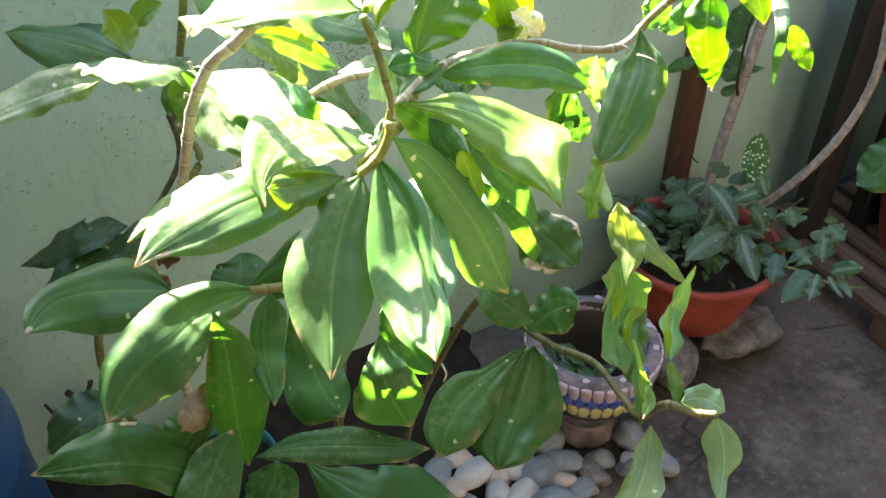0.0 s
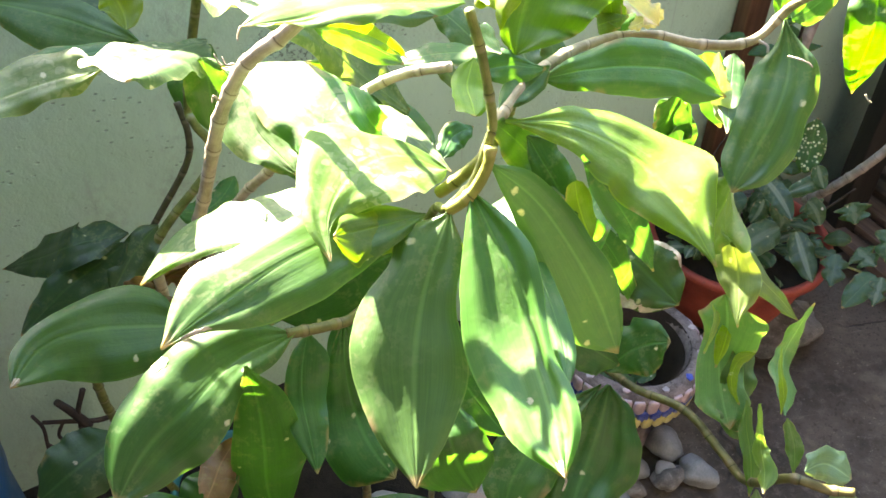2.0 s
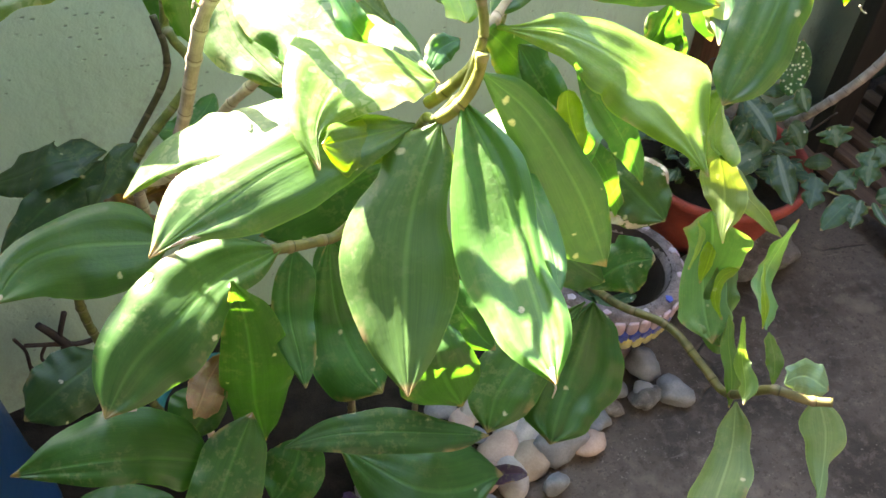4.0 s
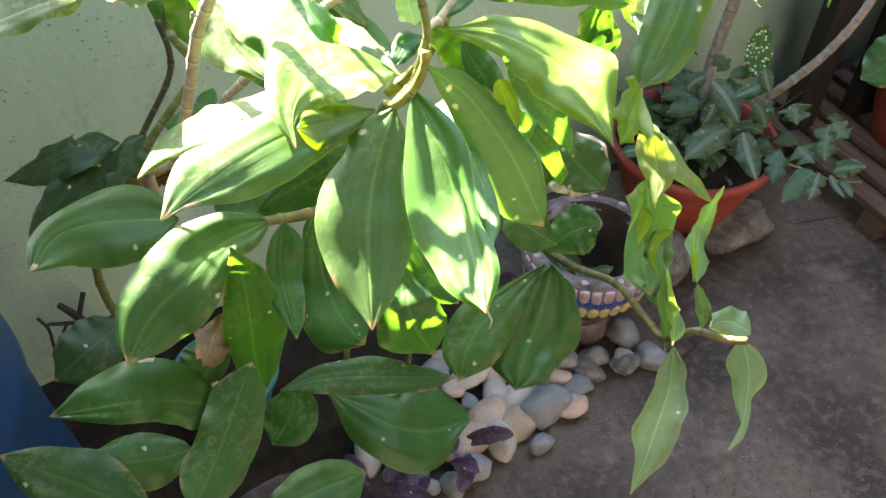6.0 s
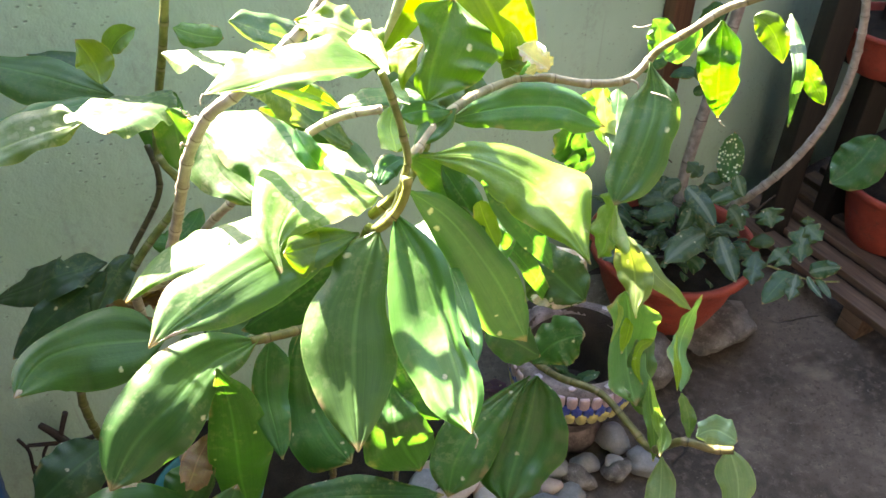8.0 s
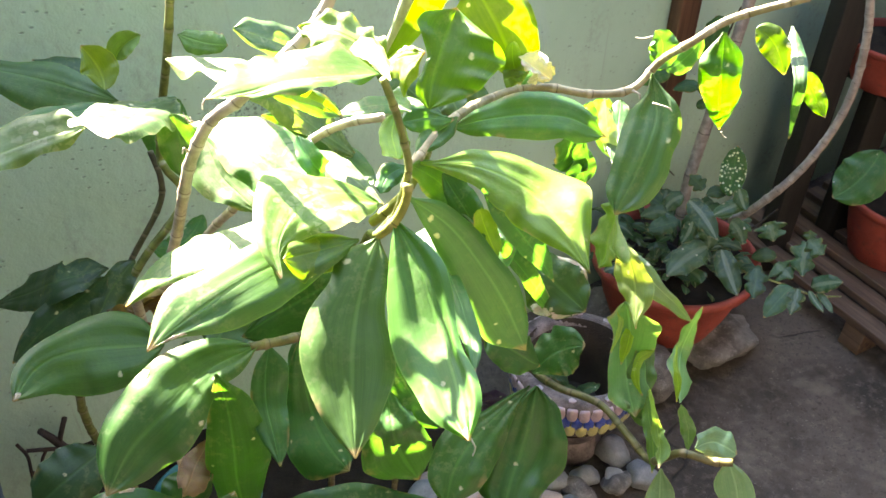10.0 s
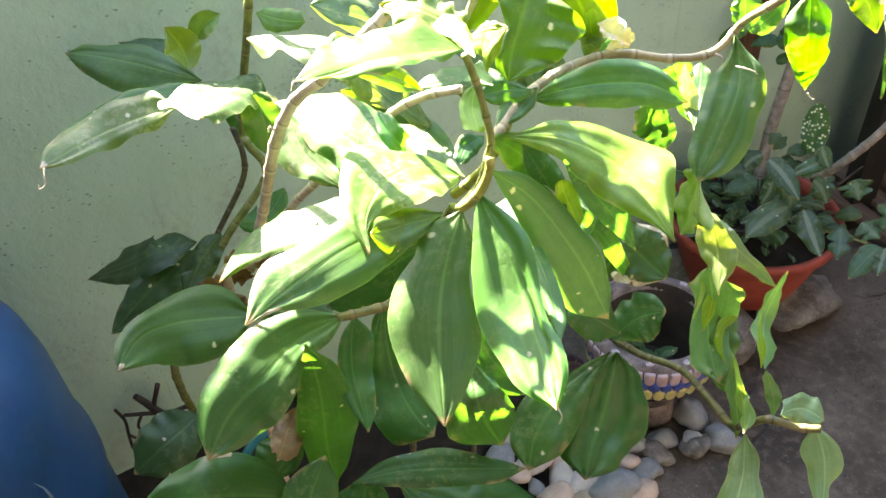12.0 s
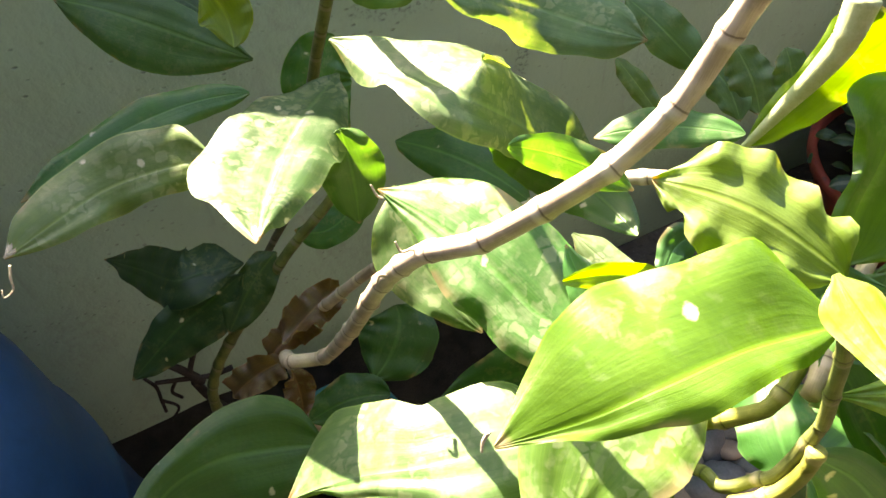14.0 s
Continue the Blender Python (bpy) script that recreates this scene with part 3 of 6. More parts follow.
pallet = thing("slatted_platform", (1.88, 1.20, 0), "low weathered wooden slatted platform on the concrete", "platform")
slat_mesh = None
pallet.rotation_euler = (0, 0, radians(8))
for i in range(10):
    if slat_mesh is None:
        ob = part("slat", box((0.052, 0.95, 0.022), (0, 0, 0), 0.003), M_SLAT, pallet)
        slat_mesh = ob.data
    else:
        ob = new("slat", slat_mesh)
        ob.parent = pallet
    ob.matrix_basis = pose(-0.38 + 0.082 * i, 0.0 + random.uniform(-0.01, 0.01), 0.085, 0, 0, random.uniform(-0.6, 0.6))
for y in (-0.38, 0.0, 0.38):
    ob = part("bearer", box((0.80, 0.06, 0.072), (0, 0, 0.036), 0.003), M_SLAT, pallet)
    ob.location = (0, y, 0)

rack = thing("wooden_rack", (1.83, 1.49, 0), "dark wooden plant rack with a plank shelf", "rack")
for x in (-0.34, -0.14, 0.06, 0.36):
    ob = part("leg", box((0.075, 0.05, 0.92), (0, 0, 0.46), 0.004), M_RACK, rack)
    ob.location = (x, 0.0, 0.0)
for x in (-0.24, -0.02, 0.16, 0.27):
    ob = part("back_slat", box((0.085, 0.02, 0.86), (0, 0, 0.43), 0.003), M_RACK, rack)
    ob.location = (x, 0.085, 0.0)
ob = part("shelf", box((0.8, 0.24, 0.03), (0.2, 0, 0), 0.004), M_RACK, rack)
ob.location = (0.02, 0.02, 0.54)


# ---- blue drum ----
def drum(x, y):
    d = thing("plastic_drum", (x, y, 0), "scuffed dark blue plastic drum standing on the concrete", "drum")
    prof = [(0.0, 0.0), (0.24, 0.0), (0.262, 0.012), (0.268, 0.05), (0.27, 0.25), (0.276, 0.265), (0.276, 0.29), (0.27, 0.305)]
    prof += [(0.27, 0.55), (0.276, 0.565), (0.276, 0.59), (0.27, 0.605), (0.269, 0.74), (0.262, 0.79), (0.245, 0.83), (0.222, 0.85), (0.215, 0.858), (0.205, 0.852), (0.0, 0.848)]
    part("body", lathe(prof, 64), M_BLUE, d)
    for th, z0, z1, w in ((-38, 0.35, 0.75, 0.0022), (-44, 0.3, 0.6, 0.0016), (-30, 0.62, 0.74, 0.003)):
        bm = bmesh.new()
        va = []
        for i in range(17):
            s = i / 16
            a = radians(th + 7 * math.sin(s * 2.2))
            z = z0 + (z1 - z0) * s
            r = 0.2745 if z < 0.73 else 0.2715
            hw = w * math.sin(math.pi * min(max(s, 0.03), 0.97)) / 0.27
            va.append([bm.verts.new((r * math.cos(a + k * hw), r * math.sin(a + k * hw), z)) for k in (-1, 1)])
        for p, q in zip(va, va[1:]):
            bm.faces.new((p[0], p[1], q[1], q[0]))
        part("scratch", bm, M_SCRATCH, d, "pale scuff mark")
    return d


drum(-0.60, 0.86)


# ---- red bowl pot with its plants ----
def bowl_pot(name, x, y, z, r, h, material, label, soil=True):
    p = thing(name, (x, y, z), label, "pot")
    prof = [(0.0, 0.0), (r * 0.62, 0.0), (r * 0.66, 0.006), (r * 0.8, h * 0.38), (r * 0.92, h * 0.8), (r * 0.95, h * 0.86), (r * 1.02, h * 0.88), (r * 1.03, h * 0.97), (r, h), (r * 0.95, h * 0.985), (r * 0.93, h * 0.86)]
    prof += [(r * 0.88, h * 0.7), (r * 0.7, h * 0.2), (0.0, h * 0.15)]
    part("bowl", lathe(prof, 56, 0.004, 3), material, p)
    if soil:
        bm = lathe([(r * 0.925, h * 0.84), (r * 0.6, h * 0.89), (r * 0.3, h * 0.92), (0.002, h * 0.93)], 32, 0.01, 5)
        part("soil", bm, M_SOIL, p, "dark potting soil")
    return p


red_pot = bowl_pot("flower_pot", 1.035, 1.335, 0.09, 0.192, 0.20, M_RED, "faded red plastic bowl pot resting on a rock")
ob = tagged(part("rock", stone((0.115, 0.075, 0.05), 11, 4, 0.3), M_ROCK, None), "rough grey rock under the red pot", "rock")
place(ob, 1.145, 1.245, 0.046, 15)
ob = tagged(part("rock", stone((0.09, 0.11, 0.05), 12, 3, 0.10), M_ROCK, None), "rough grey rock under the red pot", "rock")
place(ob, 0.98, 1.42, 0.045, 60)
ob = tagged(part("rock", stone((0.06, 0.055, 0.075), 13, 3, 0.14), M_ROCK, None), "upright rough grey rock beside the mosaic urn", "rock")
place(ob, 0.93, 1.18, 0.065, 20)
ob = tagged(part("rock", stone((0.036, 0.024, 0.024), 14, 3, 0.26), M_ROCK, None), "small rough pale stone lying on the concrete", "stone")
place(ob, 0.718, 0.968, 0.018, 25)
ob = tagged(part("rock", stone((0.032, 0.022, 0.022), 15, 3, 0.16), M_PEBBLE[2], None), "smooth grey stone lying at the foot of the urn", "stone")
place(ob, 0.662, 1.008, 0.018, -20)
ob = tagged(part("rock", stone((0.034, 0.026, 0.024), 16, 3, 0.24), M_ROCK, None), "angular pale grey stone lying beside the pebbles", "stone")
place(ob, 0.634, 0.976, 0.019, -35)

vine = thing("trailing_vine", (1.045, 1.375, 0.28), "trailing vine with silver-striped leaves filling the red pot", "plant")
sapling = thing("potted_sapling", (1.10, 1.40, 0.28), "leafless grey-barked sapling growing in the red pot", "plant")
corner_plant = thing("corner_plant", (1.72, 1.33, 0.27), "broad-leaved green plant in a red pot on the platform", "plant")
tube(sapling, "trunk", [(1.10, 1.42, 0.26), (1.105, 1.43, 0.42), (1.135, 1.44, 0.62), (1.175, 1.45, 0.90), (1.21, 1.46, 1.25)], 0.014, 0.011, M_BARK, joint=0.11, swell=0.06)
tube(sapling, "twig", [(1.13, 1.435, 0.60), (1.10, 1.41, 0.66), (1.09, 1.40, 0.78), (1.10, 1.39, 0.86)], 0.004, 0.002, M_TWIG, joint=0)
tube(vine, "runner", [(1.10, 1.25, 0.30), (1.18, 1.16, 0.30), (1.26, 1.12, 0.27), (1.33, 1.10, 0.26)], 0.003, 0.002, M_STEM, joint=0.03)
tube(vine, "runner", [(1.09, 1.35, 0.29), (1.18, 1.30, 0.33), (1.25, 1.28, 0.40)], 0.003, 0.002, M_TWIG, joint=0)
tube(vine, "runner", [(1.00, 1.40, 0.28), (0.98, 1.42, 0.40), (1.02, 1.44, 0.47), (1.06, 1.43, 0.44)], 0.002, 0.0015, M_TWIG, joint=0)
leaf(vine, (0.955, 1.236, 0.524), (0.968, 1.194, 0.507), (0.974, 1.146, 0.481), 0.039, (-0.45, -0.46, 0.76), tone=VINE, mat=M_VINE, peak=0.4)
leaf(vine, (0.988, 1.142, 0.456), (0.984, 1.100, 0.429), (0.981, 1.056, 0.403), 0.042, (-0.45, -0.44, 0.78), tone=VINE, mat=M_VINE, peak=0.4)
leaf(vine, (0.978, 1.173, 0.443), (0.929, 1.169, 0.429), (0.877, 1.155, 0.404), 0.054, (-0.25, -0.46, 0.85), tone=VINE, mat=M_VINE, peak=0.4)
leaf(vine, (0.955, 1.255, 0.457), (0.929, 1.266, 0.445), (0.899, 1.276, 0.431), 0.038, (-0.51, -0.48, 0.71), tone=VINE, mat=M_VINE, peak=0.4)
leaf(vine, (1.094, 1.218, 0.502), (1.054, 1.219, 0.496), (1.013, 1.224, 0.477), 0.031, (-0.28, -0.52, 0.81), tone=VINE, mat=M_VINE, peak=0.4)
leaf(vine, (1.071, 1.123, 0.520), (1.071, 1.110, 0.507), (1.070, 1.095, 0.490), 0.049, (-0.51, -0.61, 0.61), tone=VINE, mat=M_VINE, peak=0.4, lobes=0.4)
leaf(vine, (1.106, 1.046, 0.519), (1.087, 1.026, 0.497), (1.071, 1.000, 0.474), 0.041, (-0.48, -0.40, 0.78), tone=VINE, mat=M_VINE, peak=0.4, lobes=0.4)
leaf(vine, (1.107, 1.048, 0.521), (1.108, 1.026, 0.519), (1.109, 1.003, 0.517), 0.032, (-0.57, -0.10, 0.82), tone=VINE, mat=M_VINE, peak=0.4, lobes=0.4)
leaf(vine, (1.107, 1.048, 0.521), (1.110, 1.051, 0.528), (1.113, 1.057, 0.537), 0.024, (-0.61, -0.56, 0.56), tone=VINE, mat=M_VINE, peak=0.4, lobes=0.4)
leaf(vine, (1.078, 0.979, 0.463), (1.092, 0.964, 0.482), (1.109, 0.941, 0.498), 0.032, (-0.82, -0.14, 0.56), tone=VINE, mat=M_VINE, peak=0.4)
leaf(vine, (1.053, 0.999, 0.454), (1.024, 0.992, 0.436), (0.986, 0.981, 0.408), 0.040, (-0.44, -0.40, 0.80), tone=VINE, mat=M_VINE, peak=0.4)
leaf(vine, (1.060, 0.991, 0.455), (1.044, 0.974, 0.441), (1.025, 0.957, 0.425), 0.028, (-0.41, -0.33, 0.85), tone=VINE, mat=M_VINE, peak=0.4, lobes=0.4)
leaf(vine, (1.085, 0.966, 0.459), (1.084, 0.942, 0.455), (1.082, 0.916, 0.449), 0.014, (-0.50, -0.14, 0.85), tone=VINE, mat=M_VINE, peak=0.4)
leaf(vine, (1.074, 0.977, 0.457), (1.071, 0.953, 0.450), (1.071, 0.926, 0.446), 0.012, (-0.50, -0.15, 0.85), tone=VINE, mat=M_VINE, peak=0.4)
leaf(vine, (1.022, 1.070, 0.453), (1.008, 1.049, 0.438), (0.991, 1.025, 0.418), 0.038, (-0.42, -0.37, 0.83), tone=VINE, mat=M_VINE, peak=0.4, lobes=0.4)
leaf(vine, (1.058, 1.061, 0.464), (1.060, 1.039, 0.463), (1.063, 1.013, 0.460), 0.042, (-0.54, -0.13, 0.83), tone=VINE, mat=M_VINE, peak=0.4, lobes=0.4)
leaf(vine, (1.074, 1.230, 0.530), (1.074, 1.215, 0.513), (1.076, 1.196, 0.495), 0.028, (-0.48, -0.65, 0.59), tone=VINE, mat=M_VINE, peak=0.4)
leaf(vine, (1.067, 1.327, 0.467), (1.058, 1.343, 0.477), (1.047, 1.362, 0.488), 0.032, (-0.39, -0.63, 0.67), tone=VINE, mat=M_VINE, peak=0.4, lobes=0.4)
leaf(vine, (0.988, 1.354, 0.422), (0.971, 1.376, 0.432), (0.949, 1.394, 0.433), 0.035, (-0.37, -0.57, 0.73), tone=VINE, mat=M_VINE, peak=0.4, lobes=0.4)
leaf(vine, (0.965, 1.310, 0.439), (0.945, 1.323, 0.436), (0.917, 1.333, 0.423), 0.034, (-0.48, -0.49, 0.73), tone=VINE, mat=M_VINE, peak=0.4)
leaf(vine, (0.952, 1.214, 0.411), (0.934, 1.213, 0.394), (0.911, 1.220, 0.383), 0.025, (-0.55, -0.47, 0.69), tone=VINE, mat=M_VINE, peak=0.4)
leaf(vine, (1.031, 1.183, 0.488), (1.041, 1.164, 0.477), (1.041, 1.142, 0.456), 0.033, (-0.44, -0.61, 0.65), tone=VINE, mat=M_VINE, peak=0.4)
leaf(vine, (0.980, 1.238, 0.462), (0.969, 1.229, 0.442), (0.952, 1.223, 0.420), 0.030, (-0.56, -0.58, 0.59), tone=VINE, mat=M_VINE, peak=0.4)
leaf(vine, (1.012, 1.324, 0.464), (0.989, 1.329, 0.448), (0.970, 1.326, 0.427), 0.034, (-0.58, -0.53, 0.62), tone=VINE, mat=M_VINE, peak=0.4)
leaf(vine, (1.083, 1.275, 0.479), (1.071, 1.290, 0.484), (1.050, 1.298, 0.472), 0.029, (-0.50, -0.48, 0.72), tone=VINE, mat=M_VINE, peak=0.4)
leaf(vine, (0.986, 1.221, 0.466), (0.996, 1.195, 0.449), (0.987, 1.181, 0.426), 0.033, (-0.45, -0.64, 0.62), tone=VINE, mat=M_VINE, peak=0.4)
leaf(vine, (1.077, 1.258, 0.491), (1.093, 1.283, 0.537), (1.109, 1.306, 0.584), 0.049, (-0.57, -0.64, 0.52), tone=SHADE_GREEN, mat=M_SPOT)
leaf(sapling, (1.086, 1.447, 0.650), (1.069, 1.463, 0.654), (1.042, 1.476, 0.641), 0.027, (-0.50, -0.56, 0.66), tone=SHADE_GREEN, peak=0.4)
leaf(sapling, (1.085, 1.446, 0.648), (1.109, 1.442, 0.673), (1.112, 1.460, 0.706), 0.040, (-0.61, -0.66, 0.44), tone=SHADE_GREEN, peak=0.4)
leaf(sapling, (1.120, 1.494, 0.705), (1.144, 1.503, 0.757), (1.145, 1.515, 0.784), 0.049, (-0.58, -0.72, 0.38), tone=SHADE_GREEN, peak=0.4)
leaf(sapling, (1.109, 1.462, 0.633), (1.130, 1.455, 0.649), (1.178, 1.427, 0.666), 0.028, (-0.57, -0.56, 0.60), tone=SHADE_GREEN, peak=0.4)
leaf(sapling, (1.097, 1.454, 0.604), (1.112, 1.447, 0.612), (1.125, 1.445, 0.625), 0.022, (-0.60, -0.56, 0.57), tone=SHADE_GREEN, peak=0.4)
leaf(sapling, (1.057, 1.514, 0.658), (1.030, 1.527, 0.649), (1.000, 1.536, 0.630), 0.028, (-0.53, -0.60, 0.60), tone=SHADE_GREEN, peak=0.4)
leaf(sapling, (1.119, 1.489, 0.694), (1.139, 1.483, 0.711), (1.154, 1.478, 0.724), 0.022, (-0.62, -0.59, 0.52), tone=SHADE_GREEN, peak=0.4)
leaf(corner_plant, (1.310, 1.129, 0.636), (1.275, 1.124, 0.580), (1.231, 1.135, 0.535), 0.091, (-0.72, -0.45, 0.53), tone=SHADE_GREEN)
rng = random.Random(8)
for i in range(150):
    a, d = rng.uniform(0, 6.28), rng.uniform(0.02, 0.2)
    b = Vector((1.035 + d * math.cos(a) * 0.95, 1.345 + d * math.sin(a) * 0.8, rng.uniform(0.27, 0.36)))
    out = Vector((math.cos(a + rng.uniform(-0.9, 0.9)), math.sin(a + rng.uniform(-0.9, 0.9)), rng.uniform(-0.15, 0.55))).normalized()
    ln = rng.uniform(0.025, 0.06)
    leaf(vine, b, b + out * ln * 0.55 + Vector((0, 0, 0.008)), b + out * ln, ln * rng.uniform(0.4, 0.6), (rng.uniform(-0.8, 0.8), rng.uniform(-0.9, 0.4), 1.0), tone=VINE, mat=M_VINE, rows=12, cols=8, lobes=0.35 if i % 4 == 0 else 0.0)
inner = bowl_pot("nursery_pot", 0.965, 1.31, 0.262, 0.055, 0.06, M_BLACKPOT, "small black nursery pot set into the red pot", soil=True)

bowl_pot("flower_pot", 1.735, 1.34, 0.098, 0.14, 0.19, M_RED, "red plastic pot standing on the slatted platform")
bowl_pot("flower_pot", 1.66, 1.47, 0.557, 0.12, 0.12, M_RED, "red plastic pot on the rack's shelf")


# ---- mosaic urn ----
urn = thing("mosaic_urn", (0.672, 1.122, 0.0), "cement urn tiled with rows of white, pink, blue and yellow scales", "urn")
UR = 0.135
prof = [(r, z * 1.1) for r, z in [(0.0, 0.0), (0.075, 0.0), (0.08, 0.02), (0.066, 0.045), (0.064, 0.08), (UR - 0.045, 0.145), (UR - 0.006, 0.175), (UR, 0.21), (UR + 0.006, 0.235), (UR, 0.247), (UR - 0.022, 0.25), (UR - 0.032, 0.235), (UR - 0.036, 0.16), (0.075, 0.07), (0.0, 0.06)]]
part("body", lathe(prof, 64, 0.006, 2), M_CEMENT, urn)
scale_mesh = {}
for row, (tone_name, z, rr, lean) in enumerate((("yellow", 0.190, UR - 0.004, 8), ("blue", 0.215, UR - 0.001, 6), ("pink", 0.243, UR + 0.003, 3))):
    for i in range(36):
        th = 2 * math.pi * (i + 0.5 * (row % 2)) / 36
        if tone_name not in scale_mesh:
            bm = bmesh.new()
            pts = [(-0.0085, 0.018), (0.0085, 0.018), (0.0108, 0.013), (0.0108, -0.001)] + [(0.0108 * math.cos(radians(-a)), -0.001 + 0.0108 * math.sin(radians(-a))) for a in (30, 60, 90, 120, 150)] + [(-0.0108, -0.001), (-0.0108, 0.013)]
            f = bm.faces.new([bm.verts.new((0.0, p[0], p[1] * 1.2)) for p in pts])
            ext = bmesh.ops.extrude_face_region(bm, geom=[f])
            for v in ext["geom"]:
                if isinstance(v, bmesh.types.BMVert):
                    v.co.x += 0.0045
                    v.co.y *= 0.9
                    v.co.z *= 0.92
            bmesh.ops.recalc_face_normals(bm, faces=bm.faces[:])
            ob = part("tile", bm, M_TILE[tone_name], urn)
            scale_mesh[tone_name] = ob.data
        else:
            ob = new("tile", scale_mesh[tone_name])
            ob.parent = urn
        ob.matrix_basis = pose(rr * math.cos(th), rr * math.sin(th), z + random.uniform(-0.001, 0.001), 0, 0, math.degrees(th)) @ pose(0, 0, 0, random.uniform(-3, 3), lean, 0)
shard_mesh = []
for k in range(6):
    bm = bmesh.new()
    rs = random.Random(k)
    ring = [(0.008 * rs.uniform(0.7, 1.2) * math.cos(a), 0.008 * rs.uniform(0.7, 1.2) * math.sin(a)) for a in (0, 1.2, 2.5, 3.7, 5.0)]
    f = bm.faces.new([bm.verts.new((p[0], p[1], 0)) for p in ring])
    ext = bmesh.ops.extrude_face_region(bm, geom=[f])
    for v in ext["geom"]:
        if isinstance(v, bmesh.types.BMVert):
            v.co.z += 0.003
    bmesh.ops.recalc_face_normals(bm, faces=bm.faces[:])
    mesh = bpy.data.meshes.new("shard")
    bm.to_mesh(mesh)
    bm.free()
    mesh.materials.append(M_TILE[("white", "pink", "blue", "white", "pink", "white")[k]])
    shard_mesh.append(mesh)
for i in range(12):
    th = 2 * math.pi * (i * 1.5 + random.uniform(-0.3, 0.3)) / 18
    ob = new("shard", shard_mesh[i * 5 % 6])
    ob.parent = urn
    ob.matrix_basis = pose((UR - 0.008) * math.cos(th), (UR - 0.008) * math.sin(th), 0.2735, random.uniform(-8, 8), random.uniform(-8, 8), random.uniform(0, 360))
# Dark inner skin paints the shade inside the urn; the soil below is mud.
part("shade_lining", lathe([(UR - 0.0235, 0.2735), (UR - 0.036, 0.250), (UR - 0.047, 0.20), (0.080, 0.14), (0.070, 0.118)], 48, 0.004, 9), M_MUD_SHADE, urn, "dark mud-coloured lining that stands in for shade inside the urn")
part("soil", lathe([(0.088, 0.115), (0.05, 0.122), (0.002, 0.126)], 32, 0.01, 6), M_MUD_SHADE, urn, "dark brown wet soil")
urn_plant = thing("urn_plant", (0.66, 1.12, 0.18), "low plant with round dark leaves growing in the mosaic urn", "plant")
rng = random.Random(21)
for i in range(12):
    a, d = rng.uniform(2.4, 5.0), rng.uniform(0.0, 0.07)
    b = Vector((0.65 + d * math.cos(a) * 0.9, 1.13 + d * math.sin(a) * 0.9, 0.122))
    out = Vector((math.cos(a), math.sin(a), rng.uniform(0.2, 0.9))).normalized()
    b2 = b + Vector((0, 0, 0.10))
    tube(urn_plant, "stalk", [b, b + Vector((0, 0, 0.05)), b2], 0.002, 0.0015, M_STEM_DARK, joint=0, sides=6)
    leaf(urn_plant, b2, b2 + out * 0.035, b2 + out * 0.06 + Vector((0, 0, -0.01)), 0.042, (0.1, -0.4, 1), tone=VINE, rows=12, cols=8)

# ---- planting bed: soil, pebbles, purple plant, teal pot ----
bm = bmesh.new()
nx, ny = 40, 24
bed = []
for j in range(ny + 1):
    row = []
    for i in range(nx + 1):
        x = -0.88 + 1.41 * i / nx + 0.04 * noise.noise(Vector((i * 0.3, j * 0.3, 7)))
        near = 0.86 + 0.10 * i / nx + 0.04 * noise.noise(Vector((i * 0.3, j * 0.3, 3)))
        y = near + (wall_y(x) + 0.01 - near) * j / ny
        e = min(i, nx - i, j) / 4.0
        row.append(bm.verts.new((x, y, -0.01 + 0.05 * min(1.0, e) + 0.07 * min(1.0, e) * (j / ny) ** 2 + 0.014 * noise.noise(Vector((x * 14, y * 14, 0))))))
    bed.append(row)
for a, b in zip(bed, bed[1:]):
    for i in range(nx):
        bm.faces.new((a[i], a[i + 1], b[i + 1], b[i]))
tagged(part("planting_bed", bm, M_SOIL, None), "dark soil bed along the foot of the wall", "soil", kind="structure")

pebble_data = []
for k in range(8):
    tmp = stone((0.030 + 0.008 * (k % 3), 0.024 + 0.004 * (k % 2), 0.017 + 0.004 * (k % 4)), 40 + k, 3, (0.20, 0.13, 0.09, 0.24, 0.17, 0.12, 0.19, 0.26)[k])
    mesh = bpy.data.meshes.new("pebble")
    tmp.to_mesh(mesh)
    tmp.free()
    for f in mesh.polygons:
        f.use_smooth = True
    mesh.materials.append(M_PEBBLE[(2, 1, 0, 2, 3, 0, 2, 2)[k]])
    pebble_data.append(mesh)
rng = random.Random(5)
PEBBLE_WORDS = ("smooth grey river pebble", "smooth pinkish river pebble", "smooth white river pebble", "smooth grey river pebble", "smooth tan river pebble", "smooth white river pebble", "smooth grey river pebble", "smooth dark grey river pebble")
spots = []
for i in range(900):
    s = rng.random()
    x = 0.18 + 0.54 * s + rng.gauss(0, 0.035)
    y = 0.90 + 0.16 * s + rng.gauss(0, 0.045)
    size = rng.uniform(0.7, 1.5)
    if any((x - p) ** 2 + (y - q) ** 2 < (0.026 * (size + r)) ** 2 * 0.62 for p, q, r in spots):
        continue
    if (x - 0.672) ** 2 + (y - 1.122) ** 2 < 0.108**2 or (x - 0.65) ** 2 + (y - 0.99) ** 2 < 0.062**2:
        continue
    spots.append((x, y, size))
    if len(spots) >= 85:
        break
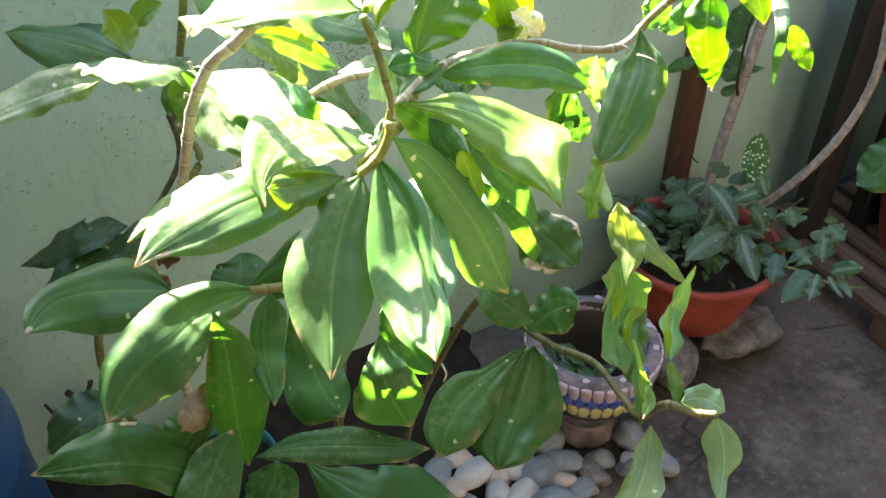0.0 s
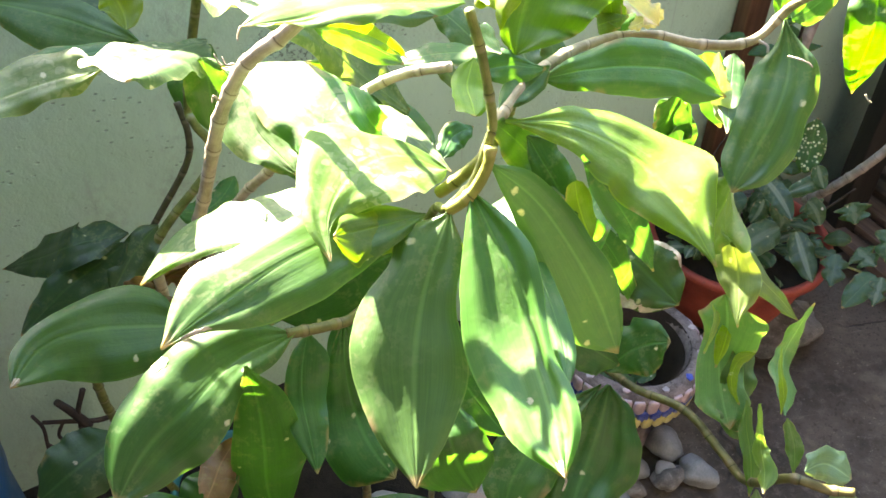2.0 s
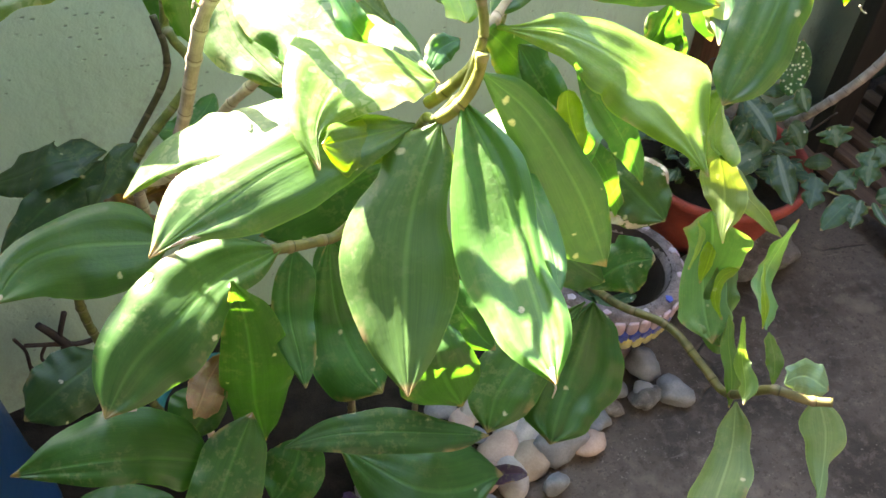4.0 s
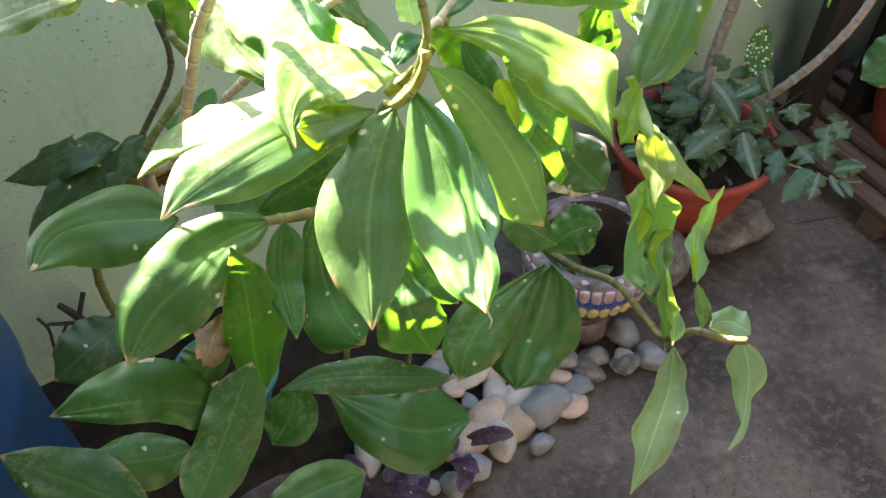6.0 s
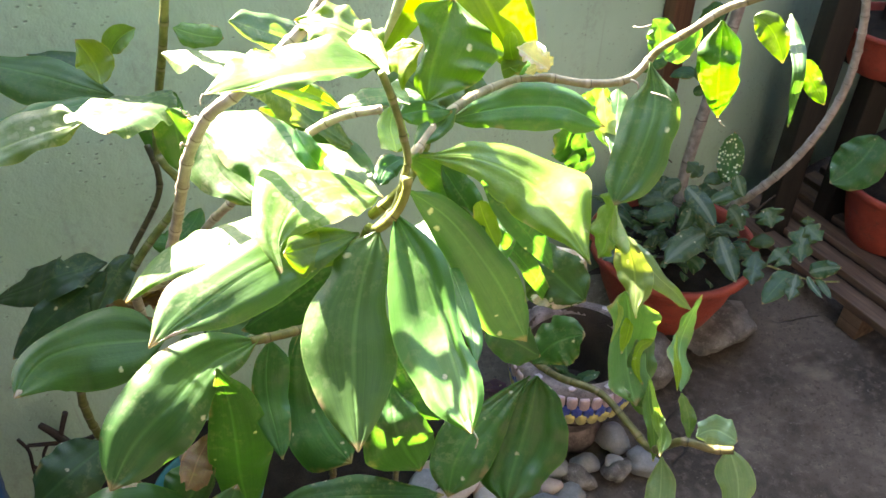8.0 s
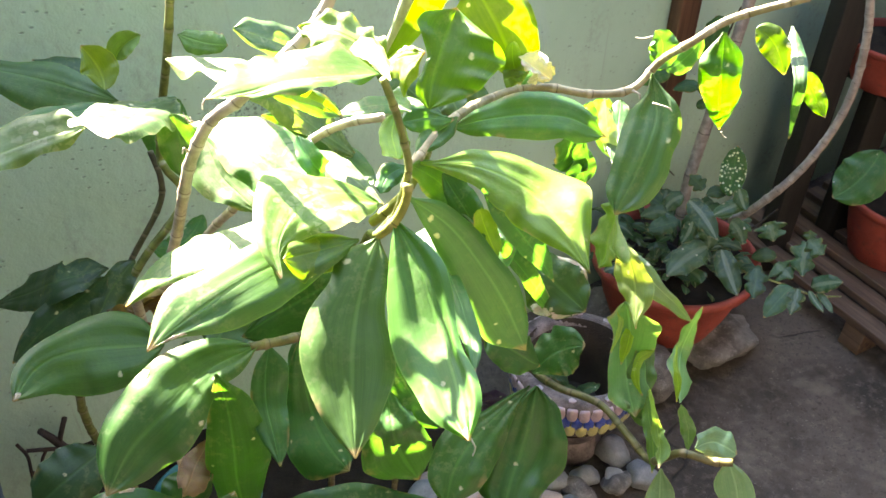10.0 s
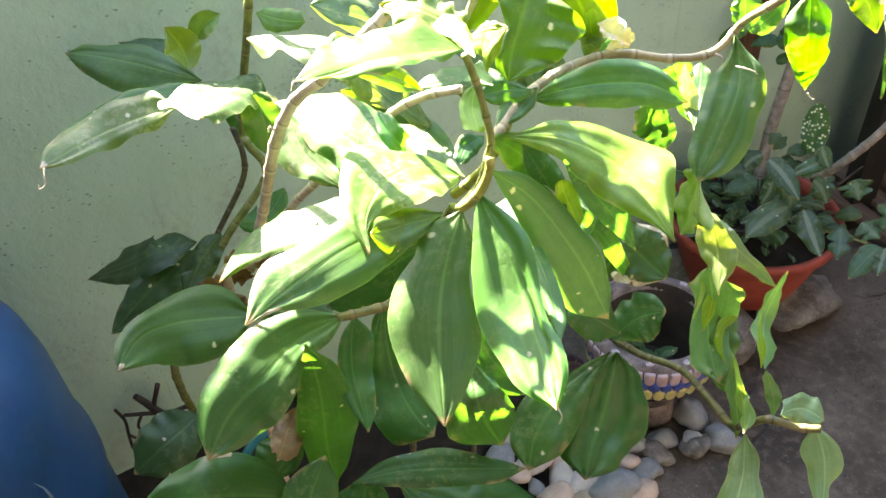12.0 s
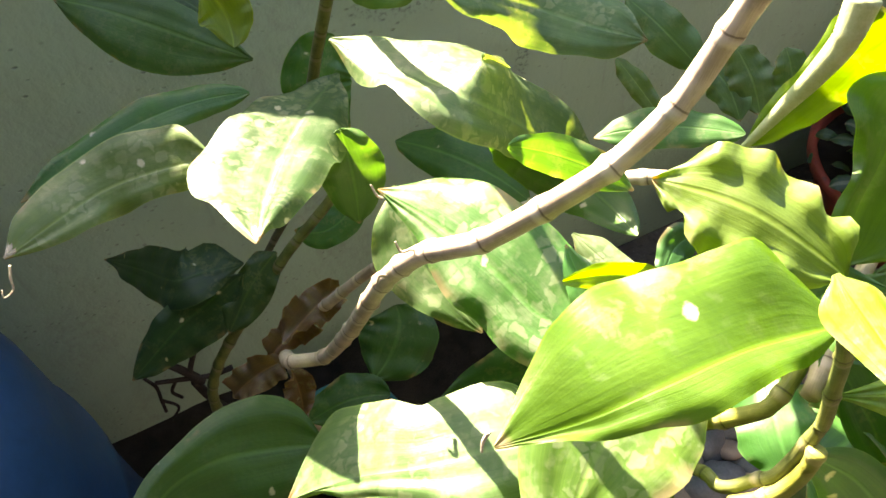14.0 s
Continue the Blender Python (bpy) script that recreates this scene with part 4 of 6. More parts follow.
for i, (x, y, size) in enumerate(spots):
    k = rng.randrange(8)
    ob = tagged(new("pebble", pebble_data[k]), PEBBLE_WORDS[k] + " heaped along the planting bed", "pebble", "pebbles along the bed")
    lift = 0.02 if (x - 0.12) * 0.30 - (y - 0.92) > -0.02 else 0.045
    ob.matrix_basis = pose(x, y, lift * 0.9 + rng.uniform(-0.003, 0.012), rng.uniform(-25, 25), rng.uniform(-25, 25), rng.uniform(0, 360)) @ Matrix.Scale(size, 4)

purple = thing("purple_plant", (0.15, 0.88, 0.03), "low purple-leaved plant growing in the bed", "plant")
rng = random.Random(31)
for i in range(26):
    x, y = rng.uniform(0.02, 0.34), rng.uniform(0.80, 0.93)
    if i > 17:
        x, y = rng.uniform(0.48, 0.62), rng.uniform(1.14, 1.26)
    a = rng.uniform(-2.6, -0.4)
    b = Vector((x, y, 0.03 + rng.uniform(0, 0.05)))
    out = Vector((math.cos(a), math.sin(a), rng.uniform(0.1, 0.9))).normalized()
    ln = rng.uniform(0.07, 0.12)
    leaf(purple, b, b + out * ln * 0.55 + Vector((0, 0, 0.012)), b + out * ln, ln * 0.28, (0.1, -0.4, 1), tone=PURPLE, rows=12, cols=8, fold=0.3)
bowl_pot("flower_pot", -0.10, 1.10, 0.055, 0.10, 0.13, M_TEAL, "teal plastic pot standing in the bed behind the leaves")

twigs = thing("dry_twigs", (-0.28, 1.25, 0.03), "tangle of dark dry twigs at the foot of the wall", "twigs")
tube(twigs, "twig", [(-0.344, 1.203, 0.353), (-0.330, 1.207, 0.318), (-0.314, 1.210, 0.271)], 0.0060, 0.0090, M_TWIG, joint=0, sides=8)
tube(twigs, "twig", [(-0.302, 1.213, 0.359), (-0.322, 1.208, 0.310), (-0.325, 1.208, 0.271)], 0.0050, 0.0040, M_TWIG, joint=0, sides=8)
tube(twigs, "twig", [(-0.375, 1.196, 0.319), (-0.339, 1.204, 0.299), (-0.299, 1.214, 0.275), (-0.262, 1.223, 0.271)], 0.0035, 0.0050, M_TWIG, joint=0, sides=8)
tube(twigs, "twig", [(-0.384, 1.194, 0.342), (-0.377, 1.195, 0.306), (-0.382, 1.194, 0.266), (-0.386, 1.193, 0.228)], 0.0030, 0.0030, M_TWIG, joint=0, sides=8)
tube(twigs, "twig", [(-0.346, 1.203, 0.304), (-0.361, 1.199, 0.276), (-0.353, 1.201, 0.248)], 0.0030, 0.0030, M_TWIG, joint=0, sides=8)
tube(twigs, "twig", [(-0.323, 1.208, 0.278), (-0.316, 1.210, 0.213), (-0.300, 1.214, 0.153)], 0.0080, 0.0060, M_TWIG, joint=0, sides=8)
tube(twigs, "twig", [(-0.382, 1.194, 0.266), (-0.366, 1.198, 0.225), (-0.386, 1.193, 0.195)], 0.0030, 0.0020, M_TWIG, joint=0, sides=8)

# ---- ginger plants ----
ginger = thing("ginger_plant", (0.12, 1.0, 0.03), "tall ginger plant with broad glossy green leaves in dappled sun", "plant")
wall_plant = thing("ginger_plant", (-0.12, 1.28, 0.03), "leafy ginger plant leaning by the green wall", "plant")
tube(ginger, "stem", [(0.130, 0.980, 0.030), (0.100, 0.860, 0.450), (0.095, 0.695, 0.916), (0.117, 0.625, 1.085), (0.123, 0.604, 1.109), (0.133, 0.599, 1.124), (0.139, 0.596, 1.135), (0.149, 0.600, 1.162), (0.151, 0.602, 1.173), (0.148, 0.604, 1.193), (0.142, 0.604, 1.220), (0.134, 0.604, 1.246)], 0.0042, 0.0030, M_STEM)
tube(ginger, "side_shoot", [(0.131, 0.644, 1.092), (0.138, 0.637, 1.103), (0.148, 0.631, 1.117), (0.156, 0.630, 1.126), (0.172, 0.641, 1.136), (0.188, 0.659, 1.148)], 0.0046, 0.0036, M_STUB)
tube(ginger, "side_shoot", [(0.121, 0.593, 1.117), (0.130, 0.590, 1.125), (0.138, 0.589, 1.135), (0.145, 0.591, 1.148), (0.148, 0.594, 1.160)], 0.0042, 0.0036, M_STUB)
tube(ginger, "stem", [(-0.110, 0.980, 0.030), (-0.105, 0.930, 0.500), (-0.095, 0.875, 0.830), (-0.088, 0.836, 0.906), (-0.059, 0.823, 0.925), (-0.034, 0.789, 1.007), (-0.019, 0.768, 1.065), (-0.005, 0.750, 1.116), (0.013, 0.731, 1.158), (0.027, 0.716, 1.179), (0.042, 0.708, 1.192), (0.076, 0.700, 1.223), (0.096, 0.701, 1.238), (0.116, 0.705, 1.257), (0.131, 0.708, 1.285), (0.146, 0.707, 1.322)], 0.0062, 0.0052, M_CANE)
tube(ginger, "stem", [(-0.082, 0.940, 0.798), (-0.008, 0.900, 0.917), (0.022, 0.872, 0.966), (0.081, 0.835, 1.036), (0.115, 0.808, 1.082), (0.149, 0.795, 1.102), (0.181, 0.776, 1.113)], 0.0052, 0.0045, M_CANE)
tube(wall_plant, "stem", [(-0.190, 1.160, 0.030), (-0.211, 0.962, 0.632), (-0.108, 0.997, 0.802), (-0.023, 1.020, 0.892), (-0.033, 1.027, 0.941), (-0.037, 1.037, 0.957), (-0.021, 1.031, 1.028), (-0.002, 1.004, 1.109), (0.013, 0.981, 1.185), (0.032, 0.966, 1.290), (0.055, 0.962, 1.400), (0.100, 1.000, 1.430), (0.138, 1.020, 1.425)], 0.0070, 0.0040, M_STEM)
# Unseen runner, added to carry the shading leaves at the end.
tube(wall_plant, "stem", [(0.138, 1.020, 1.425), (0.180, 0.985, 1.405), (0.265, 0.985, 1.378), (0.290, 0.982, 1.366)], 0.0040, 0.0030, M_STEM)
tube(wall_plant, "stem", [(-0.148, 1.005, 0.752), (-0.102, 1.032, 0.811), (-0.053, 1.045, 0.877), (-0.043, 1.048, 0.917), (-0.048, 1.058, 0.953)], 0.0040, 0.0040, M_STEM_DARK)
tube(ginger, "stem", [(0.013, 0.692, 0.933), (0.038, 0.698, 0.926), (0.066, 0.711, 0.913), (0.116, 0.740, 0.880), (0.100, 0.860, 0.450), (0.110, 1.000, 0.030)], 0.0050, 0.0050, M_OLIVE)
tube(ginger, "stem", [(0.240, 1.020, 0.030), (0.220, 0.900, 0.400), (0.278, 0.737, 0.813), (0.334, 0.718, 0.767), (0.342, 0.653, 0.795), (0.372, 0.608, 0.803), (0.383, 0.557, 0.798), (0.387, 0.523, 0.801), (0.385, 0.484, 0.863), (0.410, 0.469, 0.858), (0.427, 0.458, 0.862)], 0.0056, 0.0040, M_OLIVE)
tube(ginger, "stem", [(0.157, 0.617, 1.158), (0.203, 0.663, 1.163), (0.273, 0.721, 1.148), (0.324, 0.724, 1.147), (0.366, 0.708, 1.141), (0.409, 0.705, 1.140), (0.436, 0.704, 1.166), (0.430, 0.655, 1.208), (0.468, 0.657, 1.223), (0.517, 0.625, 1.249)], 0.0042, 0.0036, M_BRANCH)
tube(sapling, "stem", [(1.100, 1.255, 0.420), (1.107, 1.215, 0.476), (1.137, 1.165, 0.581), (1.171, 1.145, 0.678), (1.182, 1.133, 0.778), (1.172, 1.133, 0.889), (1.146, 1.138, 0.990)], 0.0090, 0.0070, M_BARK)
tube(ginger, "dry_tip", [(0.147, 0.450, 1.027), (0.148, 0.443, 1.025), (0.148, 0.442, 1.022), (0.145, 0.439, 1.019)], 0.0009, 0.0005, M_DRY, joint=0, sides=6)
tube(wall_plant, "dry_tip", [(-0.225, 0.842, 1.081), (-0.227, 0.837, 1.074), (-0.228, 0.833, 1.068), (-0.234, 0.830, 1.066), (-0.234, 0.833, 1.070)], 0.0009, 0.0005, M_DRY, joint=0, sides=6)
tube(ginger, "dry_tip", [(0.011, 0.592, 1.258), (0.009, 0.591, 1.255), (0.008, 0.589, 1.252)], 0.0008, 0.0004, M_DRY, joint=0, sides=6)
tube(ginger, "dry_tip", [(0.390, 0.641, 1.162), (0.395, 0.635, 1.162), (0.401, 0.631, 1.160), (0.403, 0.628, 1.158)], 0.0009, 0.0006, M_DRY, joint=0, sides=6)
tube(ginger, "dry_tip", [(0.463, 0.630, 1.125), (0.464, 0.627, 1.122), (0.466, 0.624, 1.121)], 0.0009, 0.0005, M_DRY, joint=0, sides=6)
tube(ginger, "dry_tip", [(0.003, 0.792, 1.132), (-0.000, 0.793, 1.135), (-0.002, 0.797, 1.140)], 0.0009, 0.0005, M_DRY, joint=0, sides=6)
tube(ginger, "dry_tip", [(0.013, 0.732, 1.159), (0.009, 0.730, 1.165), (0.004, 0.730, 1.165), (0.002, 0.733, 1.170)], 0.0010, 0.0005, M_DRY, joint=0, sides=6)
tube(ginger, "dry_tip", [(0.041, 0.709, 1.193), (0.046, 0.706, 1.200), (0.050, 0.705, 1.198)], 0.0012, 0.0005, M_DRY, joint=0, sides=6)
tube(ginger, "dry_tip", [(-0.005, 0.740, 1.133), (-0.008, 0.738, 1.138), (-0.010, 0.736, 1.134)], 0.0012, 0.0006, M_DRY, joint=0, sides=6)
tube(ginger, "dry_tip", [(0.412, 0.689, 1.201), (0.405, 0.693, 1.198), (0.399, 0.697, 1.198)], 0.0010, 0.0005, M_DRY, joint=0, sides=6)
tube(ginger, "dry_tip", [(0.391, 0.677, 1.156), (0.396, 0.672, 1.154), (0.396, 0.669, 1.149)], 0.0014, 0.0010, M_DRY, joint=0, sides=6)
tube(ginger, "rolled_leaf", [(0.165, 0.723, 1.199), (0.170, 0.722, 1.209), (0.177, 0.721, 1.224), (0.184, 0.719, 1.241), (0.191, 0.719, 1.258), (0.196, 0.724, 1.274)], 0.0016, 0.0070, M_ROLL, joint=0, sides=14)
blade(ginger, ((0.108, 0.599, 1.112), (0.059, 0.587, 1.118), (0.015, 0.569, 1.121), (-0.025, 0.549, 1.117), (-0.060, 0.528, 1.112)), (13, 21, 27, 31, 28, 21, 7), (15, 23, 25, 23, 25, 30, 19), (0.15, -0.40, 0.90), wave=0.03, dry=[(0.0,0.2,0.86,0.93)])
blade(ginger, ((0.077, 0.654, 1.079), (0.036, 0.657, 1.082), (-0.005, 0.658, 1.081), (-0.044, 0.669, 1.058), (-0.083, 0.676, 1.030)), (23, 30, 28, 17, 12, 10, 1), (30, 39, 37, 35, 41, 45, 42), (-0.33, -0.00, 0.94), wave=0.03, tone=DUSTY, mat=M_MARK)
blade(ginger, ((0.142, 0.662, 1.097), (0.099, 0.645, 1.127), (0.066, 0.621, 1.136), (0.045, 0.592, 1.131), (0.039, 0.561, 1.122)), (20, 32, 37, 37, 29, 13, 2), (25, 30, 34, 45, 34, 23, 14), (0.41, 0.05, 0.91), tone=LIME, mat=M_MARK, arch=.10, fold=.10, wave=0.04)
blade(ginger, ((0.099, 0.685, 1.108), (0.072, 0.709, 1.109), (0.052, 0.741, 1.116), (0.030, 0.775, 1.119), (0.002, 0.809, 1.121)), (21, 27, 25, 29, 23, 13, 7), (14, 37, 41, 39, 38, 35, 22), (-0.16, -0.25, 0.95), wave=0.04, mat=M_MARK)
leaf(ginger, (0.177, 0.815, 1.010), (0.142, 0.903, 1.007), (0.077, 0.879, 1.079), 0.052, (0.07, -0.68, 0.73))
blade(ginger, ((0.013, 0.828, 1.100), (0.016, 0.805, 1.087), (0.021, 0.781, 1.075), (0.033, 0.759, 1.066), (0.045, 0.738, 1.058)), (7, 10, 13, 14, 15, 14, 12), (15, 24, 29, 26, 21, 16, 10), (-0.25, -0.40, 0.88), tone=DUSTY, mat=M_MARK)
blade(ginger, ((0.131, 0.603, 1.251), (0.097, 0.600, 1.257), (0.066, 0.593, 1.260), (0.038, 0.588, 1.260), (0.011, 0.586, 1.261)), (9, 11, 13, 14, 10, 7, 3), (30, 34, 34, 37, 36, 30, 18), (-0.20, -0.20, 0.96), wave=0.06, tone=(.062, .165, .006), fold=.14, arch=.14, pleat=.004)
leaf(ginger, (0.071, 0.782, 1.165), (0.108, 0.784, 1.141), (0.139, 0.766, 1.127), 0.022, (0.13, -0.81, 0.57))
blade(ginger, ((0.121, 0.590, 1.118), (0.098, 0.561, 1.093), (0.081, 0.529, 1.069), (0.071, 0.497, 1.044), (0.063, 0.464, 1.021)), (17, 19, 22, 30, 32, 26, 16), (26, 26, 38, 42, 38, 30, 18), (-0.25, -0.58, 0.77), pleat=.01, tone=(.052, .15, .040), wave=0.03)
blade(ginger, ((0.135, 0.592, 1.132), (0.142, 0.550, 1.109), (0.143, 0.511, 1.086), (0.140, 0.465, 1.073), (0.134, 0.422, 1.062)), (11, 19, 18, 14, 12, 16, 14), (15, 27, 34, 38, 37, 31, 23), (-0.33, -0.36, 0.87), pleat=.03, dry=[(0.3,0.8,0.96,1.0)], tone=(.052, .150, .030), fold=.05, arch=.05, wave=0.02)
blade(ginger, ((0.151, 0.600, 1.142), (0.181, 0.590, 1.114), (0.204, 0.576, 1.078), (0.224, 0.563, 1.037), (0.239, 0.548, 0.992)), (11, 13, 16, 17, 19, 17, 13), (13, 20, 24, 28, 32, 32, 26), (-0.00, -0.90, 0.44), wave=0.05, tone=(.040, .130, .048))
blade(ginger, ((0.179, 0.609, 1.076), (0.176, 0.571, 1.074), (0.172, 0.535, 1.074), (0.168, 0.505, 1.068), (0.160, 0.477, 1.064)), (6, 7, 8, 8, 8, 8, 6), (7, 8, 9, 9, 9, 7, 4), (-0.20, -0.18, 0.96))
blade(ginger, ((0.164, 0.613, 1.164), (0.207, 0.604, 1.157), (0.245, 0.588, 1.140), (0.259, 0.547, 1.125), (0.265, 0.506, 1.108)), (7, 18, 27, 28, 43, 30, 12), (8, 17, 30, 31, 28, 20, 8), (-0.12, -0.33, 0.94), wave=0.06, tone=(.085, .20, .022), mat=M_LEAF)
blade(ginger, ((0.205, 0.583, 1.150), (0.222, 0.582, 1.125), (0.240, 0.580, 1.099), (0.262, 0.585, 1.064), (0.282, 0.588, 1.027)), (5, 8, 11, 13, 15, 13, 7), (6, 10, 12, 11, 10, 7, 4), (0.27, -0.95, 0.16), tone=SHADE_GREEN, wave=0.06)
blade(ginger, ((0.229, 0.610, 1.080), (0.248, 0.615, 1.048), (0.269, 0.620, 1.014), (0.301, 0.644, 0.958), (0.334, 0.665, 0.898)), (7, 12, 14, 13, 12, 9, 4), (5, 7, 7, 8, 8, 8, 7), (0.46, -0.89, 0.01), tone=SHADE_GREEN, wave=0.06)
blade(ginger, ((0.300, 0.696, 0.965), (0.315, 0.680, 0.958), (0.328, 0.665, 0.949), (0.339, 0.648, 0.940), (0.349, 0.631, 0.931)), (16, 23, 28, 32, 34, 29, 20), (14, 25, 33, 38, 37, 31, 21), (-0.21, -0.57, 0.80), wave=0.07, dry=[(0.0,0.05,0.35,0.8),(0.9,1.0,0.5,0.9)], tone=(.034, .085, .016))
blade(ginger, ((0.209, 0.665, 1.158), (0.245, 0.665, 1.160), (0.281, 0.662, 1.159), (0.319, 0.658, 1.151), (0.351, 0.646, 1.132)), (8, 14, 19, 22, 22, 21, 11), (12, 17, 20, 22, 22, 21, 16), (0.07, -0.65, 0.75))
blade(ginger, ((0.188, 0.662, 1.181), (0.195, 0.675, 1.198), (0.205, 0.686, 1.215), (0.216, 0.696, 1.230), (0.227, 0.704, 1.246)), (11, 11, 9, 10, 17, 26, 22), (31, 40, 46, 51, 55, 48, 26), (-0.30, -0.62, 0.72), tone=(.05, .125, .010), fold=.25)
blade(ginger, ((0.266, 0.771, 1.241), (0.279, 0.767, 1.219), (0.291, 0.762, 1.195), (0.305, 0.763, 1.164), (0.318, 0.762, 1.131)), (14, 30, 38, 39, 38, 36, 25), (30, 33, 32, 28, 23, 17, 9), (-0.29, -0.60, 0.75), tone=(.10, .20, .010), wave=0.04)
blade(ginger, ((0.165, 0.723, 1.199), (0.177, 0.724, 1.216), (0.187, 0.725, 1.234), (0.193, 0.725, 1.254), (0.197, 0.724, 1.274)), (4, 6, 6, 6, 5, 5, 5), (9, 14, 17, 21, 26, 30, 31), (-0.38, -0.80, 0.47), tone=(.10, .20, .010))
blade(ginger, ((0.170, 0.692, 1.166), (0.164, 0.683, 1.161), (0.159, 0.673, 1.156), (0.156, 0.655, 1.155), (0.153, 0.638, 1.154)), (9, 12, 15, 15, 14, 12, 7), (7, 10, 11, 11, 12, 11, 10), (0.16, -0.31, 0.94), tone=YOUNG)
blade(ginger, ((0.163, 0.659, 1.175), (0.174, 0.659, 1.176), (0.186, 0.658, 1.176), (0.196, 0.653, 1.176), (0.205, 0.648, 1.176)), (9, 13, 13, 9, 6, 4, 2), (9, 11, 12, 12, 11, 10, 6), (-0.23, -0.67, 0.70))
leaf(ginger, (0.156, 0.609, 1.165), (0.197, 0.645, 1.113), (0.206, 0.598, 1.103), 0.028, (0.21, -0.92, 0.33))
blade(wall_plant, ((-0.069, 1.049, 1.032), (-0.106, 1.070, 1.040), (-0.143, 1.091, 1.050), (-0.184, 1.121, 1.053), (-0.227, 1.149, 1.053)), (17, 29, 36, 39, 36, 29, 19), (13, 20, 24, 24, 21, 16, 12), (-0.12, -0.65, 0.75), wave=0.03, tone=(.05, .12, .03))
blade(wall_plant, ((-0.094, 0.887, 1.093), (-0.133, 0.892, 1.086), (-0.170, 0.893, 1.076), (-0.203, 0.874, 1.075), (-0.233, 0.855, 1.073)), (15, 17, 19, 19, 18, 15, 9), (25, 30, 32, 31, 29, 25, 18), (-0.06, -0.49, 0.87), wave=0.06, tone=DUSTY, dry=[(0.2,1.0,0.95,1.0)], mat=M_MARK)
# Tone lowered to stand in for dappled shade on this sun-facing leaf.
blade(wall_plant, ((-0.004, 0.978, 1.063), (-0.030, 0.925, 1.083), (-0.050, 0.872, 1.103), (-0.062, 0.822, 1.120), (-0.067, 0.774, 1.139)), (17, 29, 35, 34, 30, 23, 10), (21, 34, 39, 44, 49, 44, 26), (0.35, 0.26, 0.90), wave=0.07, dry=[(0.2,0.7,0.94,1.0)], mat=M_MARK, tone=(.045, .095, .030))
leaf(wall_plant, (-0.080, 1.043, 1.052), (-0.081, 1.069, 1.067), (-0.096, 1.077, 1.095), 0.040, (0.06, -0.77, 0.63), tone=(.13,.24,.025), fold=.5, wave=.05)
leaf(wall_plant, (-0.065, 1.135, 1.045), (-0.053, 1.138, 1.060), (-0.029, 1.145, 1.069), 0.027, (-0.12, -0.83, 0.55), tone=(.13,.24,.025), fold=.5, wave=.05)
blade(wall_plant, ((-0.006, 0.938, 1.128), (0.033, 0.890, 1.136), (0.066, 0.842, 1.144), (0.118, 0.870, 1.071), (0.182, 0.890, 0.995)), (34, 68, 33, 40, 46, 41, 24), (18, 25, 25, 21, 19, 18, 11), (0.41, -0.51, 0.75), wave=0.08, tone=DUSTY, mat=M_MARK)
blade(wall_plant, ((0.068, 0.950, 1.147), (0.107, 0.959, 1.125), (0.147, 0.963, 1.100), (0.181, 0.945, 1.090), (0.217, 0.929, 1.083)), (23, 25, 29, 32, 35, 33, 24), (19, 19, 22, 28, 29, 24, 17), (0.24, -0.55, 0.80), wave=0.06, tone=DUSTY, mat=M_MARK)
# Extra dark tone: the shade low by the wall is put into the colour.
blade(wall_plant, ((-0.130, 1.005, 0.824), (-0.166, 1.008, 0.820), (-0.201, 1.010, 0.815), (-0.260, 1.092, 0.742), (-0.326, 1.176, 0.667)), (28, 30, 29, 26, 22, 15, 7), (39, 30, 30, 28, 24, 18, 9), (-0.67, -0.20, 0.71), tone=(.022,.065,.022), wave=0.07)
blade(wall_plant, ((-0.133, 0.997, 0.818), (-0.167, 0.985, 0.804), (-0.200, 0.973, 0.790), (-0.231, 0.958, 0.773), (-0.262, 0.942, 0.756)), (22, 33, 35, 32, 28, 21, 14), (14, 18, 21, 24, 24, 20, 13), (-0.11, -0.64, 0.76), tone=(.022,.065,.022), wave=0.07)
leaf(wall_plant, (-0.001, 1.055, 0.844), (-0.037, 1.029, 0.823), (-0.076, 1.031, 0.827), 0.035, (-0.04, -0.51, 0.86))
leaf(wall_plant, (0.048, 1.151, 0.799), (0.117, 1.083, 0.814), (0.173, 1.034, 0.787), 0.056, (-0.27, -0.38, 0.89))
leaf(wall_plant, (0.001, 1.121, 0.985), (-0.024, 1.094, 0.953), (-0.001, 1.062, 0.919), 0.060, (0.00, -0.75, 0.67))
leaf(wall_plant, (-0.012, 0.898, 1.086), (-0.010, 0.879, 1.062), (-0.012, 0.863, 1.026), 0.040, (-0.00, -0.86, 0.51))
blade(ginger, ((-0.069, 0.767, 0.892), (-0.109, 0.768, 0.903), (-0.149, 0.765, 0.912), (-0.183, 0.744, 0.923), (-0.205, 0.705, 0.923)), (34, 43, 48, 47, 40, 34, 22), (29, 41, 38, 29, 22, 18, 13), (0.39, -0.48, 0.79), tone=SHADE_GREEN, wave=0.03, dry=[(0.3,0.7,0.95,1.0)])
blade(ginger, ((0.021, 0.691, 0.934), (-0.027, 0.674, 0.935), (-0.067, 0.645, 0.927), (-0.105, 0.624, 0.911), (-0.134, 0.595, 0.891)), (17, 21, 24, 34, 39, 33, 25), (21, 32, 42, 45, 43, 36, 23), (0.10, -0.52, 0.85), tone=SHADE_GREEN, wave=0.03, dry=[(0.94,1.0,0.45,0.52)])
